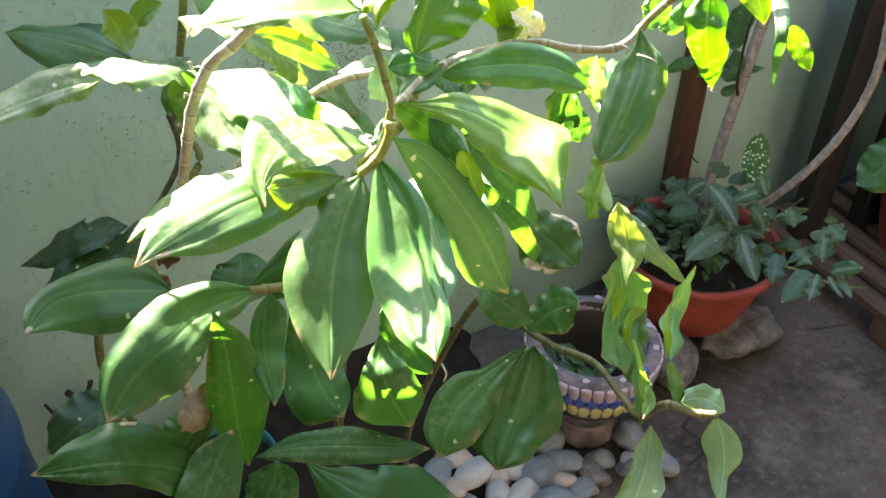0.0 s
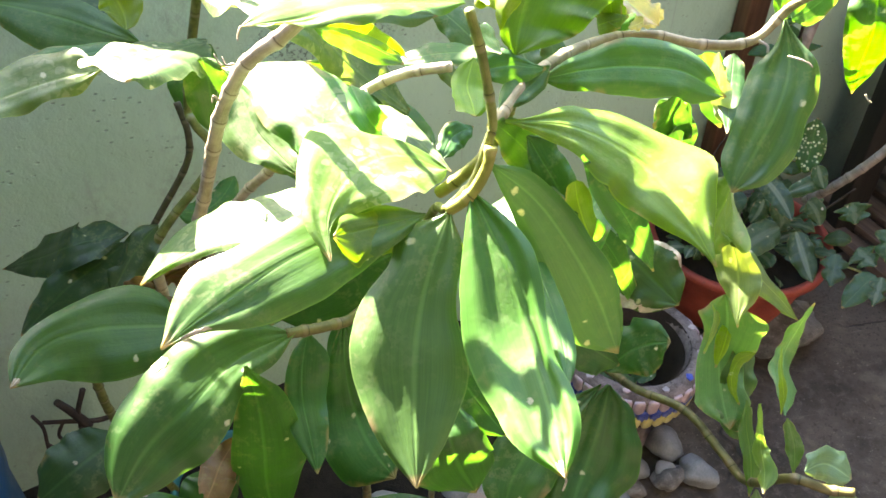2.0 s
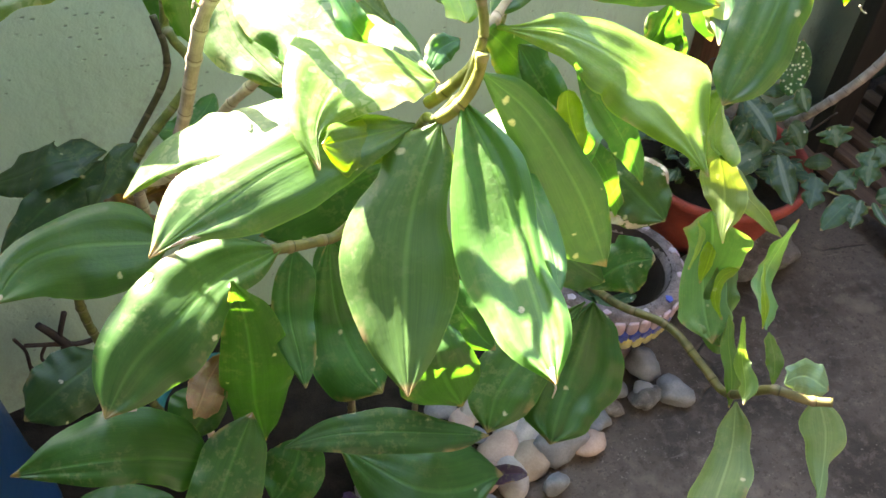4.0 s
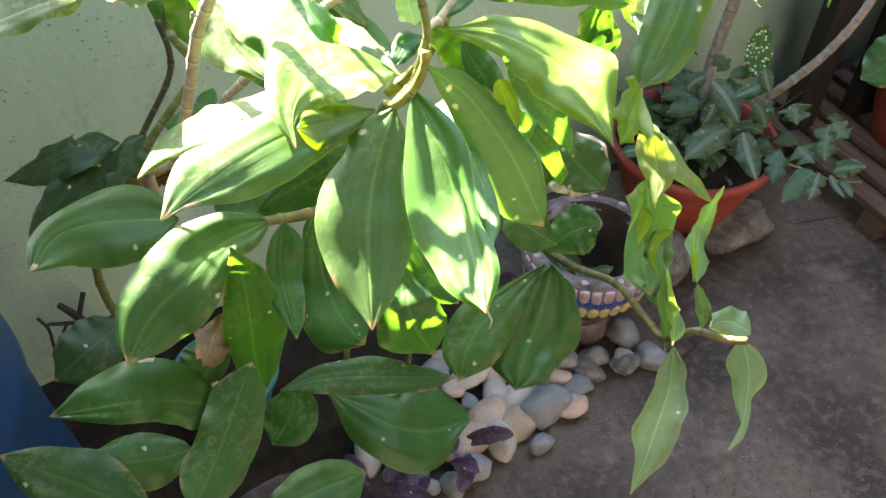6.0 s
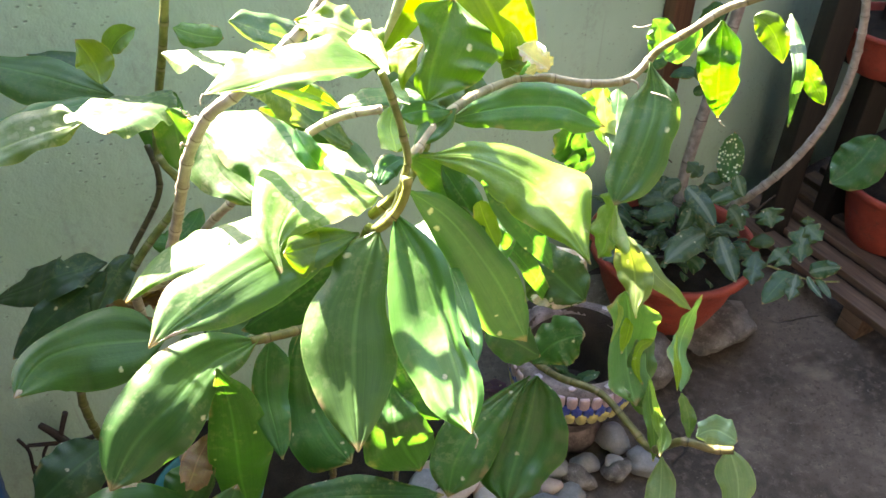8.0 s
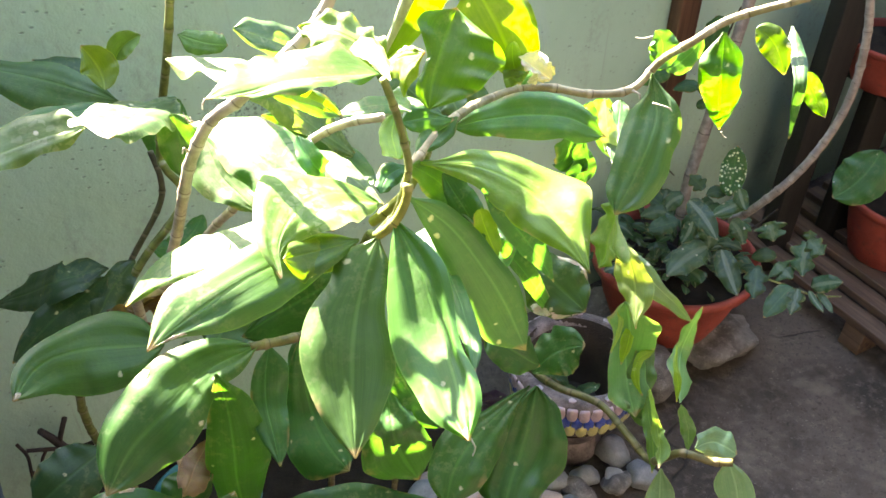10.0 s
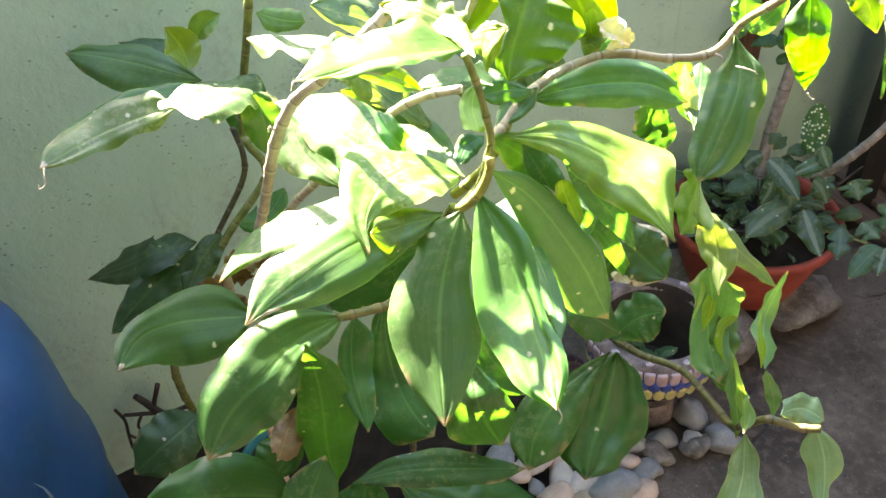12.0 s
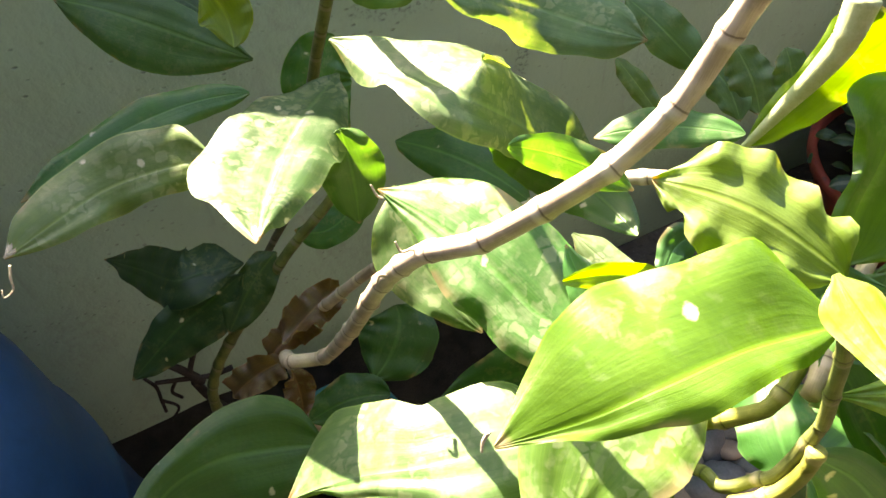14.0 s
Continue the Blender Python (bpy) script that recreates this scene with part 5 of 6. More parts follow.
blade(ginger, ((-0.023, 0.652, 0.949), (-0.019, 0.653, 0.898), (-0.021, 0.653, 0.842), (-0.026, 0.661, 0.770), (-0.025, 0.665, 0.696)), (16, 26, 33, 37, 36, 30, 17), (12, 21, 26, 29, 28, 25, 20), (-0.03, -1.00, -0.08), tone=SHADE_GREEN, wave=0.06)
blade(ginger, ((0.033, 0.707, 0.915), (0.023, 0.688, 0.893), (0.018, 0.668, 0.871), (0.018, 0.637, 0.860), (0.017, 0.607, 0.850)), (20, 23, 22, 20, 18, 15, 10), (9, 13, 15, 16, 16, 13, 7), (-0.04, -0.54, 0.84), tone=SHADE_GREEN)
blade(ginger, ((0.067, 0.723, 0.901), (0.063, 0.709, 0.861), (0.064, 0.693, 0.821), (0.071, 0.657, 0.804), (0.086, 0.622, 0.792)), (15, 23, 28, 31, 31, 29, 23), (9, 16, 22, 29, 39, 41, 36), (-0.06, -0.75, 0.66), tone=SHADE_GREEN, wave=0.06)
blade(ginger, ((0.134, 0.631, 0.893), (0.130, 0.611, 0.881), (0.128, 0.590, 0.870), (0.137, 0.588, 0.833), (0.150, 0.584, 0.797)), (16, 24, 28, 31, 32, 30, 25), (11, 18, 27, 37, 42, 39, 26), (-0.13, -0.90, 0.41), tone=SHADE_GREEN, wave=0.06)
leaf(ginger, (0.144, 0.651, 0.913), (0.156, 0.618, 0.888), (0.177, 0.586, 0.868), 0.034, (-0.10, -0.60, 0.79), tone=SHADE_GREEN)
blade(ginger, ((-0.010, 0.583, 0.808), (0.033, 0.583, 0.807), (0.077, 0.576, 0.802), (0.119, 0.561, 0.803), (0.161, 0.545, 0.804)), (10, 15, 19, 22, 19, 13, 9), (10, 16, 19, 19, 19, 17, 12), (-0.05, -0.33, 0.94), tone=SHADE_GREEN, wave=0.06)
blade(ginger, ((0.038, 0.607, 0.752), (0.068, 0.580, 0.737), (0.101, 0.556, 0.724), (0.146, 0.559, 0.690), (0.197, 0.573, 0.668)), (11, 27, 40, 43, 47, 50, 46), (17, 31, 39, 45, 44, 36, 9), (0.34, -0.43, 0.84), tone=SHADE_GREEN, wave=0.06)
blade(ginger, ((-0.072, 0.609, 0.773), (-0.109, 0.606, 0.803), (-0.144, 0.599, 0.830), (-0.183, 0.605, 0.829), (-0.221, 0.610, 0.826)), (25, 21, 19, 20, 19, 14, 8), (32, 40, 43, 41, 39, 31, 15), (0.26, -0.51, 0.82), tone=SHADE_GREEN, dry=[(0.97,1.0,0.42,0.5)])
blade(ginger, ((-0.117, 0.516, 0.744), (-0.095, 0.542, 0.757), (-0.073, 0.570, 0.772), (-0.052, 0.597, 0.791), (-0.030, 0.624, 0.810)), (22, 29, 27, 27, 28, 28, 18), (22, 31, 33, 35, 33, 28, 20), (0.04, -0.53, 0.85), tone=SHADE_GREEN, dry=[(0.3,0.7,0.975,1.0)])
blade(ginger, ((-0.172, 0.576, 0.647), (-0.204, 0.598, 0.668), (-0.236, 0.619, 0.688), (-0.267, 0.634, 0.711), (-0.298, 0.649, 0.732)), (28, 34, 36, 35, 32, 27, 16), (22, 32, 38, 39, 33, 26, 16), (0.27, -0.46, 0.84), tone=SHADE_GREEN)
blade(ginger, ((-0.050, 0.481, 0.757), (-0.026, 0.486, 0.759), (-0.001, 0.491, 0.760), (0.025, 0.493, 0.762), (0.051, 0.494, 0.764)), (16, 22, 26, 27, 25, 22, 17), (24, 29, 34, 38, 38, 32, 21), (-0.01, -0.36, 0.93), tone=SHADE_GREEN)
leaf(ginger, (-0.122, 0.657, 0.634), (-0.184, 0.654, 0.642), (-0.228, 0.669, 0.662), 0.061, (0.19, -0.42, 0.89), tone=SHADE_GREEN)
leaf(ginger, (0.008, 0.651, 0.707), (-0.006, 0.627, 0.691), (-0.031, 0.606, 0.678), 0.057, (-0.07, -0.50, 0.86), tone=SHADE_GREEN)
# Toned darker still, in place of deeper shade.
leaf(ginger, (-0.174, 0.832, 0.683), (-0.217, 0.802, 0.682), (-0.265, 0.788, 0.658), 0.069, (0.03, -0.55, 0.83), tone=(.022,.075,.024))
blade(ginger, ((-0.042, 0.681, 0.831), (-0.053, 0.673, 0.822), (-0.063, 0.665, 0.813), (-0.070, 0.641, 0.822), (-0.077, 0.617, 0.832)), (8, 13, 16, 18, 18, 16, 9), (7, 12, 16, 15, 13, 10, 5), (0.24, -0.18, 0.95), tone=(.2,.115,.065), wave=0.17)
blade(ginger, ((0.322, 0.682, 0.774), (0.281, 0.669, 0.759), (0.242, 0.654, 0.744), (0.208, 0.631, 0.728), (0.187, 0.601, 0.708)), (9, 17, 28, 35, 38, 37, 30), (7, 12, 18, 31, 34, 31, 24), (-0.28, -0.46, 0.84), tone=SHADE_GREEN, pleat=.02, wave=0.06)
blade(ginger, ((0.330, 0.679, 0.774), (0.314, 0.656, 0.747), (0.295, 0.634, 0.722), (0.270, 0.608, 0.705), (0.250, 0.580, 0.689)), (32, 43, 53, 59, 48, 40, 33), (20, 29, 32, 34, 34, 33, 31), (-0.10, -0.60, 0.80), tone=SHADE_GREEN, pleat=.035, wave=0.06)
leaf(ginger, (0.319, 0.672, 0.806), (0.345, 0.673, 0.833), (0.373, 0.657, 0.849), 0.052, (-0.64, -0.42, 0.64), tone=SHADE_GREEN, wave=.12, nick=.5, peak=.55)
leaf(ginger, (0.259, 0.674, 0.893), (0.279, 0.650, 0.880), (0.308, 0.639, 0.856), 0.043, (0.00, -0.72, 0.69), tone=SHADE_GREEN, wave=.1)
blade(ginger, ((0.408, 0.675, 1.172), (0.403, 0.651, 1.147), (0.387, 0.632, 1.123), (0.367, 0.618, 1.098), (0.346, 0.605, 1.075)), (9, 21, 25, 23, 26, 25, 18), (9, 24, 28, 27, 25, 22, 18), (-0.42, -0.59, 0.69), wave=0.05, pleat=.03, tone=(.045, .118, .050))
blade(ginger, ((0.369, 0.630, 1.068), (0.364, 0.630, 1.050), (0.361, 0.629, 1.031), (0.356, 0.623, 1.015), (0.349, 0.620, 0.999)), (20, 69, 58, 54, 53, 30, 14), (11, 17, 20, 22, 22, 20, 14), (-0.95, 0.15, 0.27), wave=0.08, fold=.3, tone=LIME)
blade(ginger, ((0.407, 0.665, 0.979), (0.409, 0.651, 0.962), (0.409, 0.637, 0.944), (0.403, 0.621, 0.929), (0.396, 0.605, 0.915)), (9, 12, 15, 19, 19, 13, 4), (13, 20, 22, 18, 13, 9, 5), (-0.71, -0.46, 0.53), wave=0.08, tone=(.15,.25,.10))
blade(ginger, ((0.398, 0.634, 0.928), (0.407, 0.626, 0.890), (0.405, 0.622, 0.852), (0.394, 0.593, 0.838), (0.388, 0.564, 0.824)), (40, 33, 26, 25, 24, 22, 21), (19, 31, 37, 28, 31, 36, 18), (-0.85, -0.11, 0.52), wave=0.08, tone=(.12, .24, .11))
leaf(ginger, (0.447, 0.650, 0.798), (0.409, 0.596, 0.815), (0.416, 0.570, 0.790), 0.030, (-0.46, 0.10, 0.88), wave=.16, tone=(.10,.20,.06), nick=.6)
blade(ginger, ((0.431, 0.551, 0.845), (0.447, 0.580, 0.850), (0.467, 0.609, 0.854), (0.476, 0.614, 0.882), (0.487, 0.617, 0.909)), (6, 10, 15, 12, 8, 8, 6), (11, 18, 22, 11, 17, 14, 7), (0.20, -0.73, 0.65), tone=(.12, .24, .11), wave=0.08, turn=20)
blade(ginger, ((0.358, 0.518, 0.928), (0.371, 0.521, 0.893), (0.384, 0.523, 0.856), (0.377, 0.503, 0.851), (0.365, 0.486, 0.846)), (2, 2, 2, 3, 6, 11, 10), (2, 2, 3, 4, 6, 19, 10), (-0.75, -0.64, 0.17), turn=60, tone=(.12, .24, .11), wave=0.08)
blade(ginger, ((0.405, 0.525, 0.777), (0.386, 0.492, 0.759), (0.360, 0.463, 0.742), (0.334, 0.436, 0.726), (0.306, 0.412, 0.711)), (14, 15, 24, 24, 22, 16, 8), (13, 16, 19, 24, 25, 12, 7), (-0.50, -0.09, 0.86), tone=(.12, .24, .11), wave=0.08)
blade(ginger, ((0.415, 0.497, 0.841), (0.432, 0.502, 0.836), (0.448, 0.504, 0.828), (0.457, 0.497, 0.824), (0.466, 0.490, 0.818)), (6, 10, 12, 14, 18, 21, 17), (7, 10, 13, 15, 16, 16, 13), (0.34, -0.60, 0.72), tone=(.12, .24, .11), wave=0.08)
blade(ginger, ((0.457, 0.491, 0.813), (0.456, 0.467, 0.795), (0.447, 0.446, 0.776), (0.430, 0.424, 0.764), (0.406, 0.406, 0.754)), (11, 17, 16, 5, 5, 6, 6), (18, 22, 17, 14, 9, 1, 1), (-0.41, -0.36, 0.84), tone=(.12, .24, .11), wave=0.08)
blade(ginger, ((0.436, 0.705, 0.933), (0.447, 0.683, 0.921), (0.458, 0.661, 0.909), (0.477, 0.647, 0.889), (0.494, 0.633, 0.868)), (10, 11, 10, 7, 6, 5, 3), (10, 12, 14, 14, 11, 9, 7), (-0.23, -0.75, 0.63), wave=0.10, tone=(.13, .24, .10))
blade(ginger, ((0.462, 0.656, 1.212), (0.459, 0.646, 1.194), (0.455, 0.636, 1.175), (0.483, 0.663, 1.131), (0.510, 0.687, 1.086)), (17, 17, 16, 19, 17, 13, 7), (18, 20, 18, 16, 13, 10, 6), (-0.41, -0.83, -0.37), wave=0.02, tone=(.022, .085, .006))
blade(ginger, ((0.517, 0.636, 1.218), (0.504, 0.609, 1.206), (0.490, 0.583, 1.194), (0.489, 0.577, 1.170), (0.487, 0.572, 1.146)), (5, 7, 8, 7, 6, 4, 2), (6, 7, 5, 4, 4, 4, 2), (-0.57, -0.48, 0.67), tone=SHADE_GREEN, wave=0.07)
leaf(ginger, (0.525, 0.612, 1.184), (0.533, 0.605, 1.166), (0.538, 0.588, 1.149), 0.017, (-0.47, -0.80, 0.36), tone=(.045, .115, .006))
leaf(ginger, (0.458, 0.614, 1.233), (0.468, 0.600, 1.225), (0.472, 0.583, 1.204), 0.021, (-0.49, -0.71, 0.51), tone=(.045, .115, .006))
leaf(ginger, (0.453, 0.734, 1.140), (0.462, 0.739, 1.160), (0.456, 0.750, 1.174), 0.027, (-0.50, -0.76, 0.42), wave=.1)
leaf(ginger, (0.467, 0.735, 1.137), (0.484, 0.732, 1.147), (0.486, 0.713, 1.178), 0.021, (-0.89, -0.42, 0.17), wave=.1)
leaf(ginger, (0.332, 0.682, 1.116), (0.357, 0.715, 1.072), (0.367, 0.695, 1.062), 0.037, (0.28, -0.96, -0.05), tone=SHADE_GREEN, wave=.1)
leaf(ginger, (0.392, 0.739, 1.114), (0.412, 0.747, 1.079), (0.420, 0.728, 1.042), 0.031, (-0.20, -0.98, 0.07), tone=SHADE_GREEN, wave=.1)
leaf(ginger, (0.421, 0.738, 1.110), (0.406, 0.713, 1.099), (0.374, 0.662, 1.086), 0.020, (-0.17, -0.21, 0.96), tone=SHADE_GREEN, wave=.1)
leaf(ginger, (0.332, 0.794, 1.111), (0.342, 0.786, 1.137), (0.348, 0.756, 1.143), 0.025, (-0.95, -0.15, 0.29))
leaf(ginger, (0.304, 0.761, 1.138), (0.298, 0.752, 1.146), (0.319, 0.746, 1.153), 0.017, (-0.83, -0.38, 0.41), tone=YOUNG)
leaf(ginger, (0.284, 0.713, 1.204), (0.306, 0.754, 1.160), (0.306, 0.735, 1.149), 0.016, (-0.04, -0.92, -0.38), tone=YOUNG)
leaf(ginger, (0.207, 0.591, 1.124), (0.218, 0.598, 1.091), (0.224, 0.586, 1.073), 0.019, (-0.04, -1.00, 0.08), tone=YOUNG)
leaf(wall_plant, (-0.071, 0.975, 1.063), (-0.149, 0.962, 1.067), (-0.235, 0.917, 1.056), 0.029, (0.10, -0.41, 0.91))
leaf(ginger, (0.139, 0.619, 1.252), (0.115, 0.643, 1.265), (0.088, 0.665, 1.265), 0.040, (-0.13, -0.42, 0.90), tone=LIME, wave=.16, nick=1.6, pleat=.03)
leaf(ginger, (0.235, 0.814, 1.097), (0.193, 0.838, 1.092), (0.149, 0.849, 1.082), 0.027, (-0.25, -0.21, 0.95), tone=MATURE)
leaf(wall_plant, (0.237, 1.016, 1.053), (0.263, 0.985, 1.034), (0.283, 0.955, 1.016), 0.035, (-0.24, -0.64, 0.73), wave=.14, turn=40, tone=DUSTY)
leaf(wall_plant, (0.284, 0.960, 1.021), (0.299, 0.939, 1.011), (0.304, 0.914, 0.992), 0.030, (-0.30, -0.60, 0.74), wave=.14, turn=40, tone=DUSTY)
leaf(wall_plant, (0.308, 0.956, 1.033), (0.316, 0.934, 1.017), (0.318, 0.911, 0.998), 0.034, (-0.34, -0.62, 0.70), wave=.14, turn=40, tone=DUSTY)
leaf(wall_plant, (0.341, 0.938, 1.040), (0.343, 0.919, 1.024), (0.338, 0.900, 1.003), 0.027, (-0.42, -0.62, 0.67), wave=.14, turn=40, tone=DUSTY)
leaf(wall_plant, (0.223, 0.988, 1.015), (0.237, 0.967, 1.001), (0.250, 0.941, 0.983), 0.018, (-0.22, -0.63, 0.75), wave=.14, turn=40, tone=DUSTY)
leaf(ginger, (0.007, 0.939, 0.795), (0.000, 0.912, 0.778), (-0.029, 0.882, 0.761), 0.072, (-0.07, -0.47, 0.88), tone=SHADE_GREEN)
leaf(ginger, (-0.016, 0.857, 0.771), (-0.053, 0.861, 0.774), (-0.096, 0.848, 0.771), 0.044, (0.04, -0.35, 0.94), tone=SHADE_GREEN)
leaf(ginger, (-0.100, 0.870, 0.852), (-0.123, 0.862, 0.851), (-0.150, 0.858, 0.830), 0.030, (-0.24, -0.50, 0.83), tone=DEAD, wave=.35, turn=60, fold=.4)
leaf(ginger, (-0.042, 0.953, 0.828), (-0.071, 0.926, 0.836), (-0.100, 0.893, 0.842), 0.033, (0.37, -0.15, 0.92), tone=DEAD, wave=.35, turn=60, fold=.4)
leaf(ginger, (-0.095, 0.863, 0.847), (-0.092, 0.852, 0.829), (-0.093, 0.837, 0.810), 0.025, (0.13, -0.81, 0.58), tone=DEAD, wave=.35, turn=60, fold=.4)
leaf(ginger, (-0.069, 0.932, 0.816), (-0.090, 0.911, 0.828), (-0.120, 0.892, 0.821), 0.029, (0.29, -0.26, 0.92), tone=DEAD, wave=.35, turn=60, fold=.4)
leaf(ginger, (0.187, 0.619, 1.043), (0.187, 0.645, 1.052), (0.198, 0.681, 1.047), 0.041, (-0.27, -0.01, 0.96))
leaf(ginger, (0.196, 0.624, 1.049), (0.231, 0.632, 1.046), (0.275, 0.660, 1.059), 0.053, (-0.09, -0.08, 0.99))
leaf(ginger, (0.426, 0.618, 0.879), (0.404, 0.586, 0.839), (0.398, 0.562, 0.819), 0.031, (-0.42, -0.55, 0.72), wave=.18, tone=DUSTY, nick=.5)
leaf(ginger, (0.106, 0.712, 1.104), (0.095, 0.704, 1.123), (0.090, 0.736, 1.133), 0.020, (-0.03, -0.78, 0.62), fold=.4)
leaf(ginger, (0.058, 0.661, 1.219), (0.086, 0.663, 1.210), (0.114, 0.663, 1.189), 0.011, (0.30, -0.79, 0.53), tone=YOUNG, fold=.4, wave=.1)
leaf(ginger, (0.303, 0.738, 1.175), (0.315, 0.728, 1.167), (0.328, 0.716, 1.158), 0.018, (-0.07, -0.65, 0.76), tone=(.5,.5,.44), wave=.3, fold=.6)
leaf(ginger, (0.307, 0.725, 1.155), (0.322, 0.722, 1.162), (0.332, 0.720, 1.169), 0.014, (-0.47, -0.64, 0.61), tone=(.5,.5,.44), wave=.3, turn=80)
leaf(ginger, (0.388, 0.715, 1.128), (0.386, 0.700, 1.102), (0.387, 0.680, 1.075), 0.017, (-0.41, -0.75, 0.52), turn=160, wave=.15, tone=(.25,.3,.2))
leaf(ginger, (0.373, 0.760, 1.060), (0.382, 0.740, 1.039), (0.386, 0.725, 1.023), 0.031, (-0.49, -0.71, 0.50), wave=.08)
leaf(ginger, (0.386, 0.735, 1.115), (0.378, 0.729, 1.097), (0.370, 0.721, 1.080), 0.020, (-0.49, -0.72, 0.50), wave=.12, turn=60)
blade(ginger, ((0.212, 0.658, 1.172), (0.201, 0.651, 1.168), (0.190, 0.645, 1.164), (0.177, 0.636, 1.164), (0.164, 0.626, 1.163)), (5, 8, 8, 8, 7, 5, 3), (8, 12, 14, 14, 12, 9, 5), (-0.20, -0.60, 0.77), tone=MATURE, wave=.06)
blade(ginger, ((0.193, 0.641, 1.130), (0.199, 0.628, 1.118), (0.205, 0.615, 1.106), (0.209, 0.602, 1.094), (0.213, 0.589, 1.081)), (15, 14, 16, 16, 14, 10, 5), (6, 9, 11, 12, 11, 8, 4), (-0.10, -0.86, 0.50), tone=SHADE_GREEN, wave=.05)
blade(ginger, ((0.170, 0.760, 1.036), (0.176, 0.769, 1.040), (0.184, 0.777, 1.044), (0.194, 0.781, 1.046), (0.206, 0.785, 1.046)), (7, 8, 10, 12, 13, 11, 6), (8, 10, 12, 13, 13, 10, 8), (-0.10, -0.61, 0.79), tone=SHADE_GREEN, wave=.06)
blade(ginger, ((0.107, 0.768, 1.096), (0.120, 0.746, 1.092), (0.132, 0.724, 1.089), (0.142, 0.703, 1.084), (0.152, 0.681, 1.080)), (10, 11, 11, 10, 8, 6, 3), (9, 13, 17, 18, 16, 11, 6), (-0.10, -0.50, 0.86), tone=DUSTY, mat=M_MARK, wave=.06)
blade(wall_plant, ((0.012, 1.019, 1.118), (0.024, 1.012, 1.115), (0.036, 1.005, 1.112), (0.049, 0.998, 1.110), (0.063, 0.992, 1.109)), (9, 12, 14, 15, 16, 15, 14), (8, 15, 16, 15, 13, 11, 7), (0.00, -0.71, 0.71), tone=LIME, wave=.06)
# Darkened in colour for the shade behind the stems.
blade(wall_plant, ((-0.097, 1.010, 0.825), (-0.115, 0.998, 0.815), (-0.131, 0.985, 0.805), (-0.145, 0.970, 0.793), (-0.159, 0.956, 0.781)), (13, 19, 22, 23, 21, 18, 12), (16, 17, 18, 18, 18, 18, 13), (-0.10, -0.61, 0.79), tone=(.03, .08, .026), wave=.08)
blade(ginger, ((-0.051, 0.670, 0.805), (-0.060, 0.659, 0.799), (-0.069, 0.648, 0.793), (-0.079, 0.639, 0.788), (-0.090, 0.630, 0.784)), (9, 12, 15, 15, 15, 12, 6), (13, 23, 31, 34, 34, 31, 25), (0.10, -0.50, 0.86), tone=SHADE_GREEN, wave=.06)
blade(ginger, ((0.424, 0.542, 0.855), (0.424, 0.533, 0.847), (0.424, 0.524, 0.839), (0.421, 0.515, 0.830), (0.417, 0.507, 0.822)), (4, 5, 7, 8, 8, 6, 3), (5, 6, 7, 8, 7, 5, 3), (-0.30, -0.81, 0.51), tone=(.10, .20, .06), wave=.1)
# Its shade against the wall is likewise in the tone.
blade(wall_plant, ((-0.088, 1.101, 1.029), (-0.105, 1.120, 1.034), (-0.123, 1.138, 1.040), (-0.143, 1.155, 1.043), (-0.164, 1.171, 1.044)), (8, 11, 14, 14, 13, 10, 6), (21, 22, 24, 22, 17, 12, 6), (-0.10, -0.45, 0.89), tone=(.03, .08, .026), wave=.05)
blade(ginger, ((0.120, 0.607, 1.278), (0.121, 0.588, 1.278), (0.121, 0.570, 1.279), (0.121, 0.554, 1.280), (0.120, 0.538, 1.280)), (8, 8, 8, 7, 6, 4, 2), (10, 10, 8, 6, 5, 4, 3), (-0.10, -0.80, 0.60), tone=(.075, .145, .002), wave=.05)
blade(ginger, ((0.135, 0.592, 1.266), (0.139, 0.582, 1.271), (0.142, 0.573, 1.277), (0.146, 0.567, 1.280), (0.150, 0.560, 1.284)), (7, 9, 9, 8, 7, 5, 3), (14, 13, 15, 20, 28, 18, 9), (-0.10, -0.70, 0.70), tone=(.075, .145, .002), wave=.06)
blade(ginger, ((0.144, 0.630, 1.218), (0.148, 0.623, 1.219), (0.150, 0.616, 1.219), (0.152, 0.608, 1.219), (0.153, 0.601, 1.218)), (9, 9, 8, 6, 5, 4, 2), (4, 6, 8, 9, 9, 8, 4), (-0.20, -0.60, 0.77), tone=MATURE, wave=.05)
blade(ginger, ((0.111, 0.616, 1.092), (0.092, 0.604, 1.103), (0.075, 0.592, 1.115), (0.059, 0.583, 1.122), (0.044, 0.574, 1.129)), (7, 14, 17, 18, 18, 18, 21), (5, 8, 10, 11, 11, 12, 10), (0.30, -0.55, 0.78), tone=(.065, .15, .014), wave=.05)
blade(ginger, ((0.144, 0.781, 0.924), (0.110, 0.785, 0.908), (0.077, 0.789, 0.891), (0.043, 0.792, 0.873), (0.010, 0.793, 0.853)), (19, 29, 38, 41, 40, 36, 26), (20, 26, 26, 24, 19, 13, 6), (-0.10, -0.70, 0.70), tone=SHADE_GREEN, wave=.05)
blade(ginger, ((0.108, 0.758, 0.870), (0.090, 0.752, 0.855), (0.074, 0.743, 0.839), (0.063, 0.727, 0.824), (0.054, 0.710, 0.810)), (21, 25, 27, 28, 26, 22, 15), (12, 19, 25, 24, 19, 15, 8), (-0.10, -0.70, 0.70), tone=SHADE_GREEN, wave=.05)
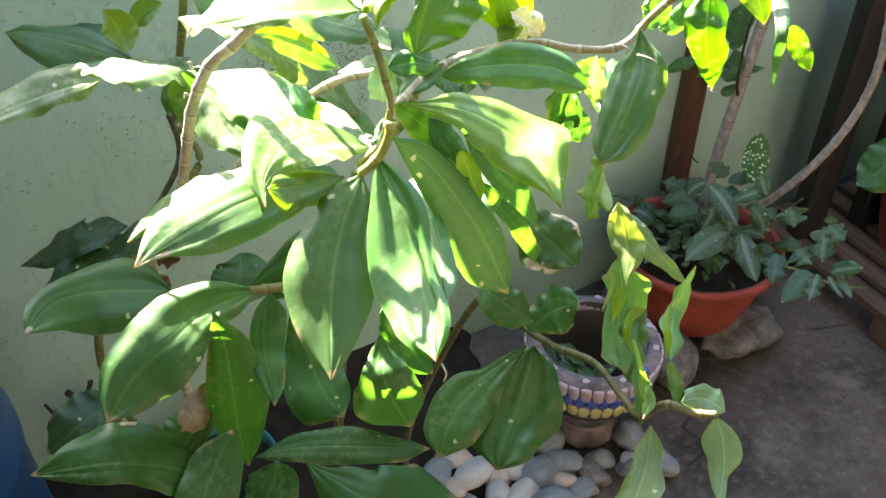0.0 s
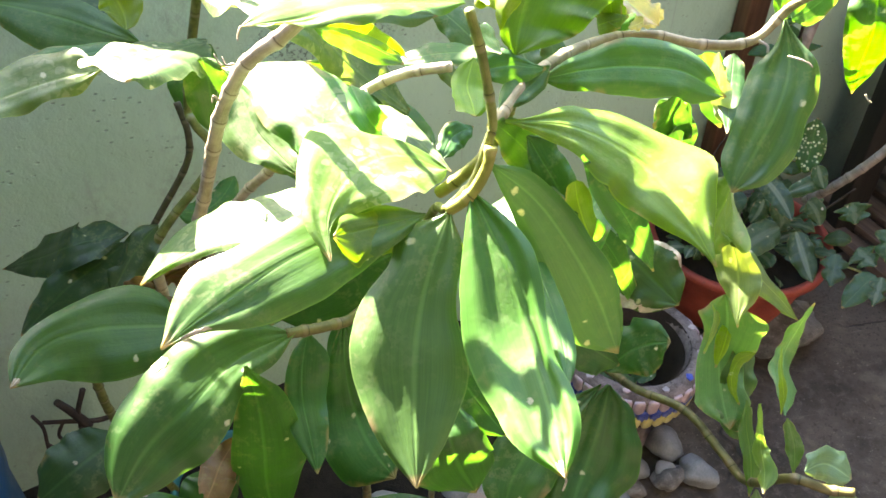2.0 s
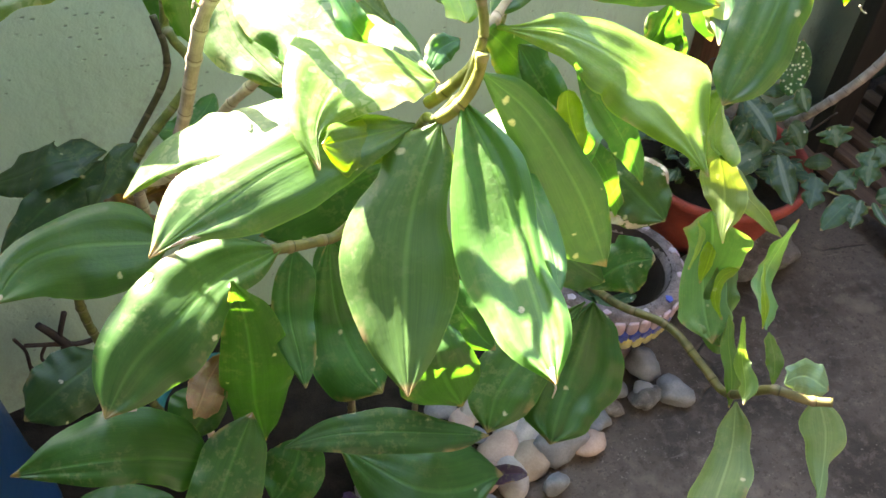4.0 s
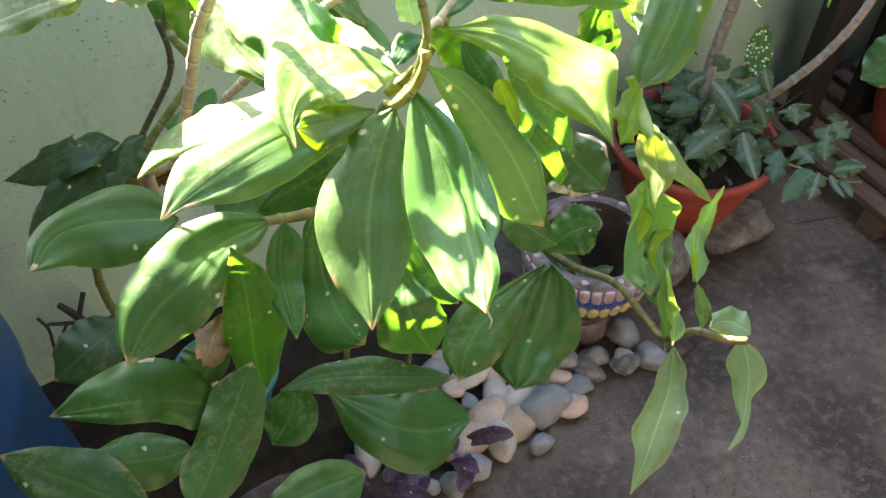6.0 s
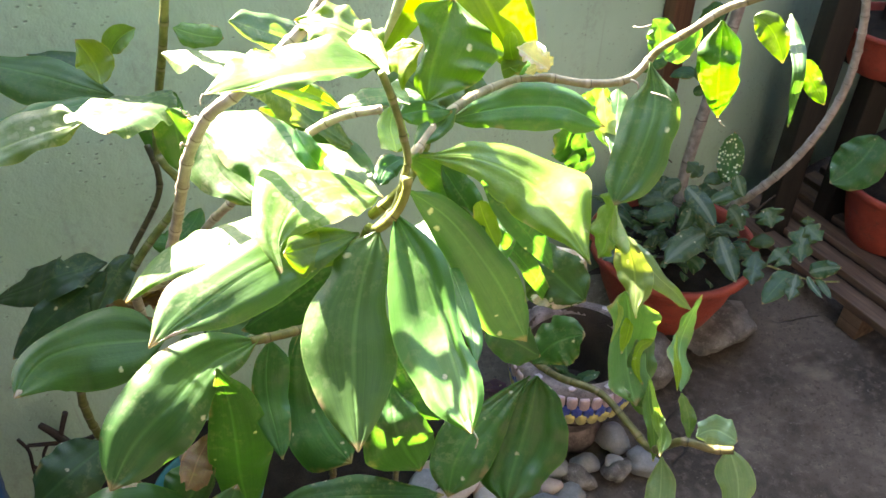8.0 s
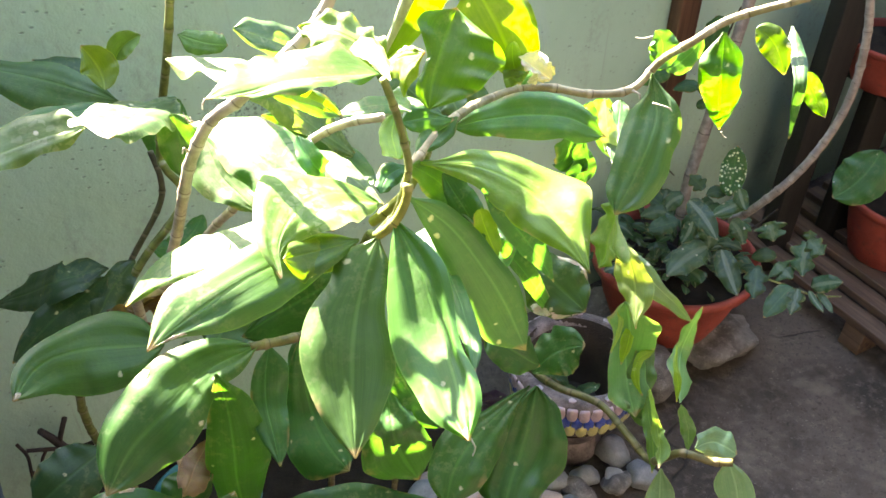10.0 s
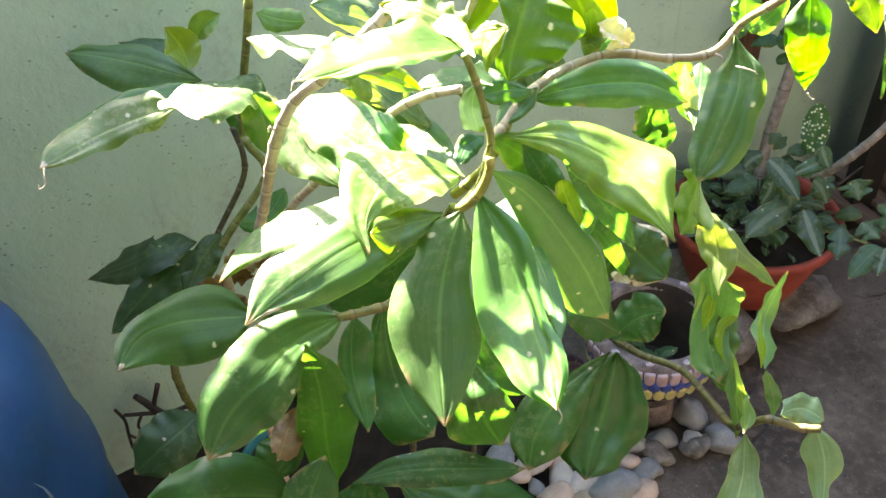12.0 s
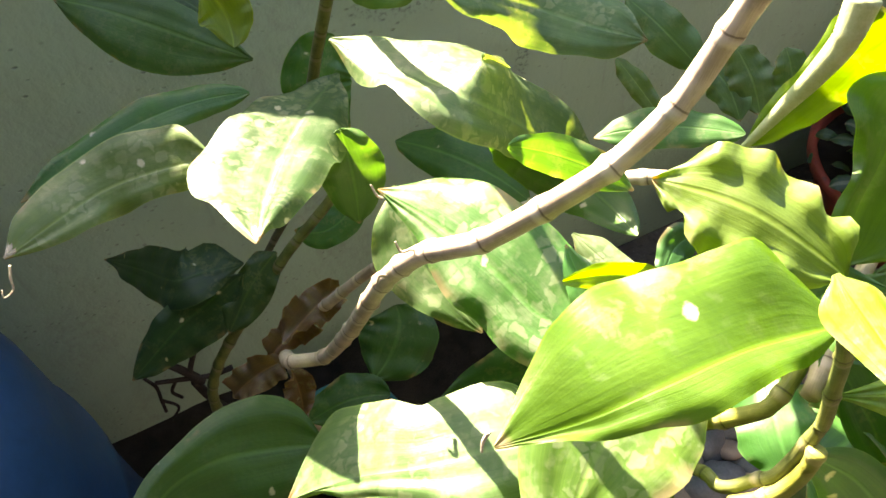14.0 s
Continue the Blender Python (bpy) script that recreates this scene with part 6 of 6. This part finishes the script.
# Narrow bright slivers: sunlit edges of the hanging leaves, put in as colour.
blade(ginger, ((0.423, 0.601, 0.878), (0.408, 0.601, 0.874), (0.398, 0.594, 0.865), (0.395, 0.584, 0.854), (0.398, 0.573, 0.845)), (5, 5, 5, 5, 5, 4, 2), (4, 5, 4, 3, 4, 3, 1), (-0.51, -0.61, 0.61), tone=(.14, .27, .010), wave=.03)
blade(ginger, ((0.452, 0.601, 0.875), (0.442, 0.587, 0.871), (0.435, 0.572, 0.867), (0.432, 0.561, 0.858), (0.426, 0.551, 0.848)), (3, 4, 5, 6, 7, 5, 2), (1, 2, 3, 4, 5, 5, 3), (0.31, -0.62, 0.72), tone=(.14, .27, .010), wave=.03)
blade(ginger, ((0.405, 0.648, 0.908), (0.400, 0.639, 0.899), (0.394, 0.630, 0.891), (0.386, 0.622, 0.883), (0.378, 0.615, 0.876)), (2, 3, 4, 3, 3, 2, 1), (5, 3, 2, 2, 2, 1, 1), (-0.61, -0.51, 0.61), tone=(.20, .32, .08), wave=.03)
blade(ginger, ((0.414, 0.648, 0.918), (0.411, 0.636, 0.904), (0.406, 0.625, 0.890), (0.397, 0.614, 0.878), (0.386, 0.604, 0.866)), (2, 3, 4, 4, 4, 4, 2), (1, 2, 3, 7, 9, 8, 5), (-0.51, -0.61, 0.61), tone=(.14, .27, .010), wave=.03)
blade(ginger, ((0.405, 0.574, 0.849), (0.398, 0.558, 0.836), (0.394, 0.541, 0.824), (0.389, 0.525, 0.812), (0.381, 0.510, 0.799)), (6, 6, 8, 12, 15, 12, 5), (3, 5, 8, 8, 7, 6, 3), (-0.20, -0.78, 0.59), tone=(.09, .21, .03), wave=.08)
# Unseen upper leaves, added along the sun's rays to shade leaves below.
leaf(wall_plant, (0.119, 0.984, 1.407), (0.127, 0.972, 1.356), (0.132, 0.965, 1.261), 0.066, (-0.14, 0.60, 0.79), tone=MATURE, wave=.05)
leaf(wall_plant, (0.173, 1.035, 1.389), (0.193, 1.048, 1.341), (0.205, 1.032, 1.262), 0.080, (-0.14, 0.60, 0.79), tone=MATURE, wave=.06)
leaf(wall_plant, (0.168, 0.951, 1.364), (0.211, 0.964, 1.362), (0.259, 0.968, 1.354), 0.030, (-0.14, 0.60, 0.79), tone=MATURE, wave=.05)
leaf(wall_plant, (0.269, 0.980, 1.358), (0.307, 0.984, 1.365), (0.348, 0.982, 1.364), 0.062, (-0.14, 0.60, 0.79), tone=MATURE, wave=.05)
leaf(wall_plant, (0.091, 0.931, 1.403), (0.089, 0.941, 1.352), (0.089, 0.933, 1.293), 0.044, (-0.14, 0.60, 0.79), tone=MATURE, wave=.05)
leaf(wall_plant, (0.203, 1.038, 1.395), (0.230, 1.063, 1.332), (0.239, 1.061, 1.233), 0.066, (-0.14, 0.60, 0.79), tone=MATURE, wave=.06)
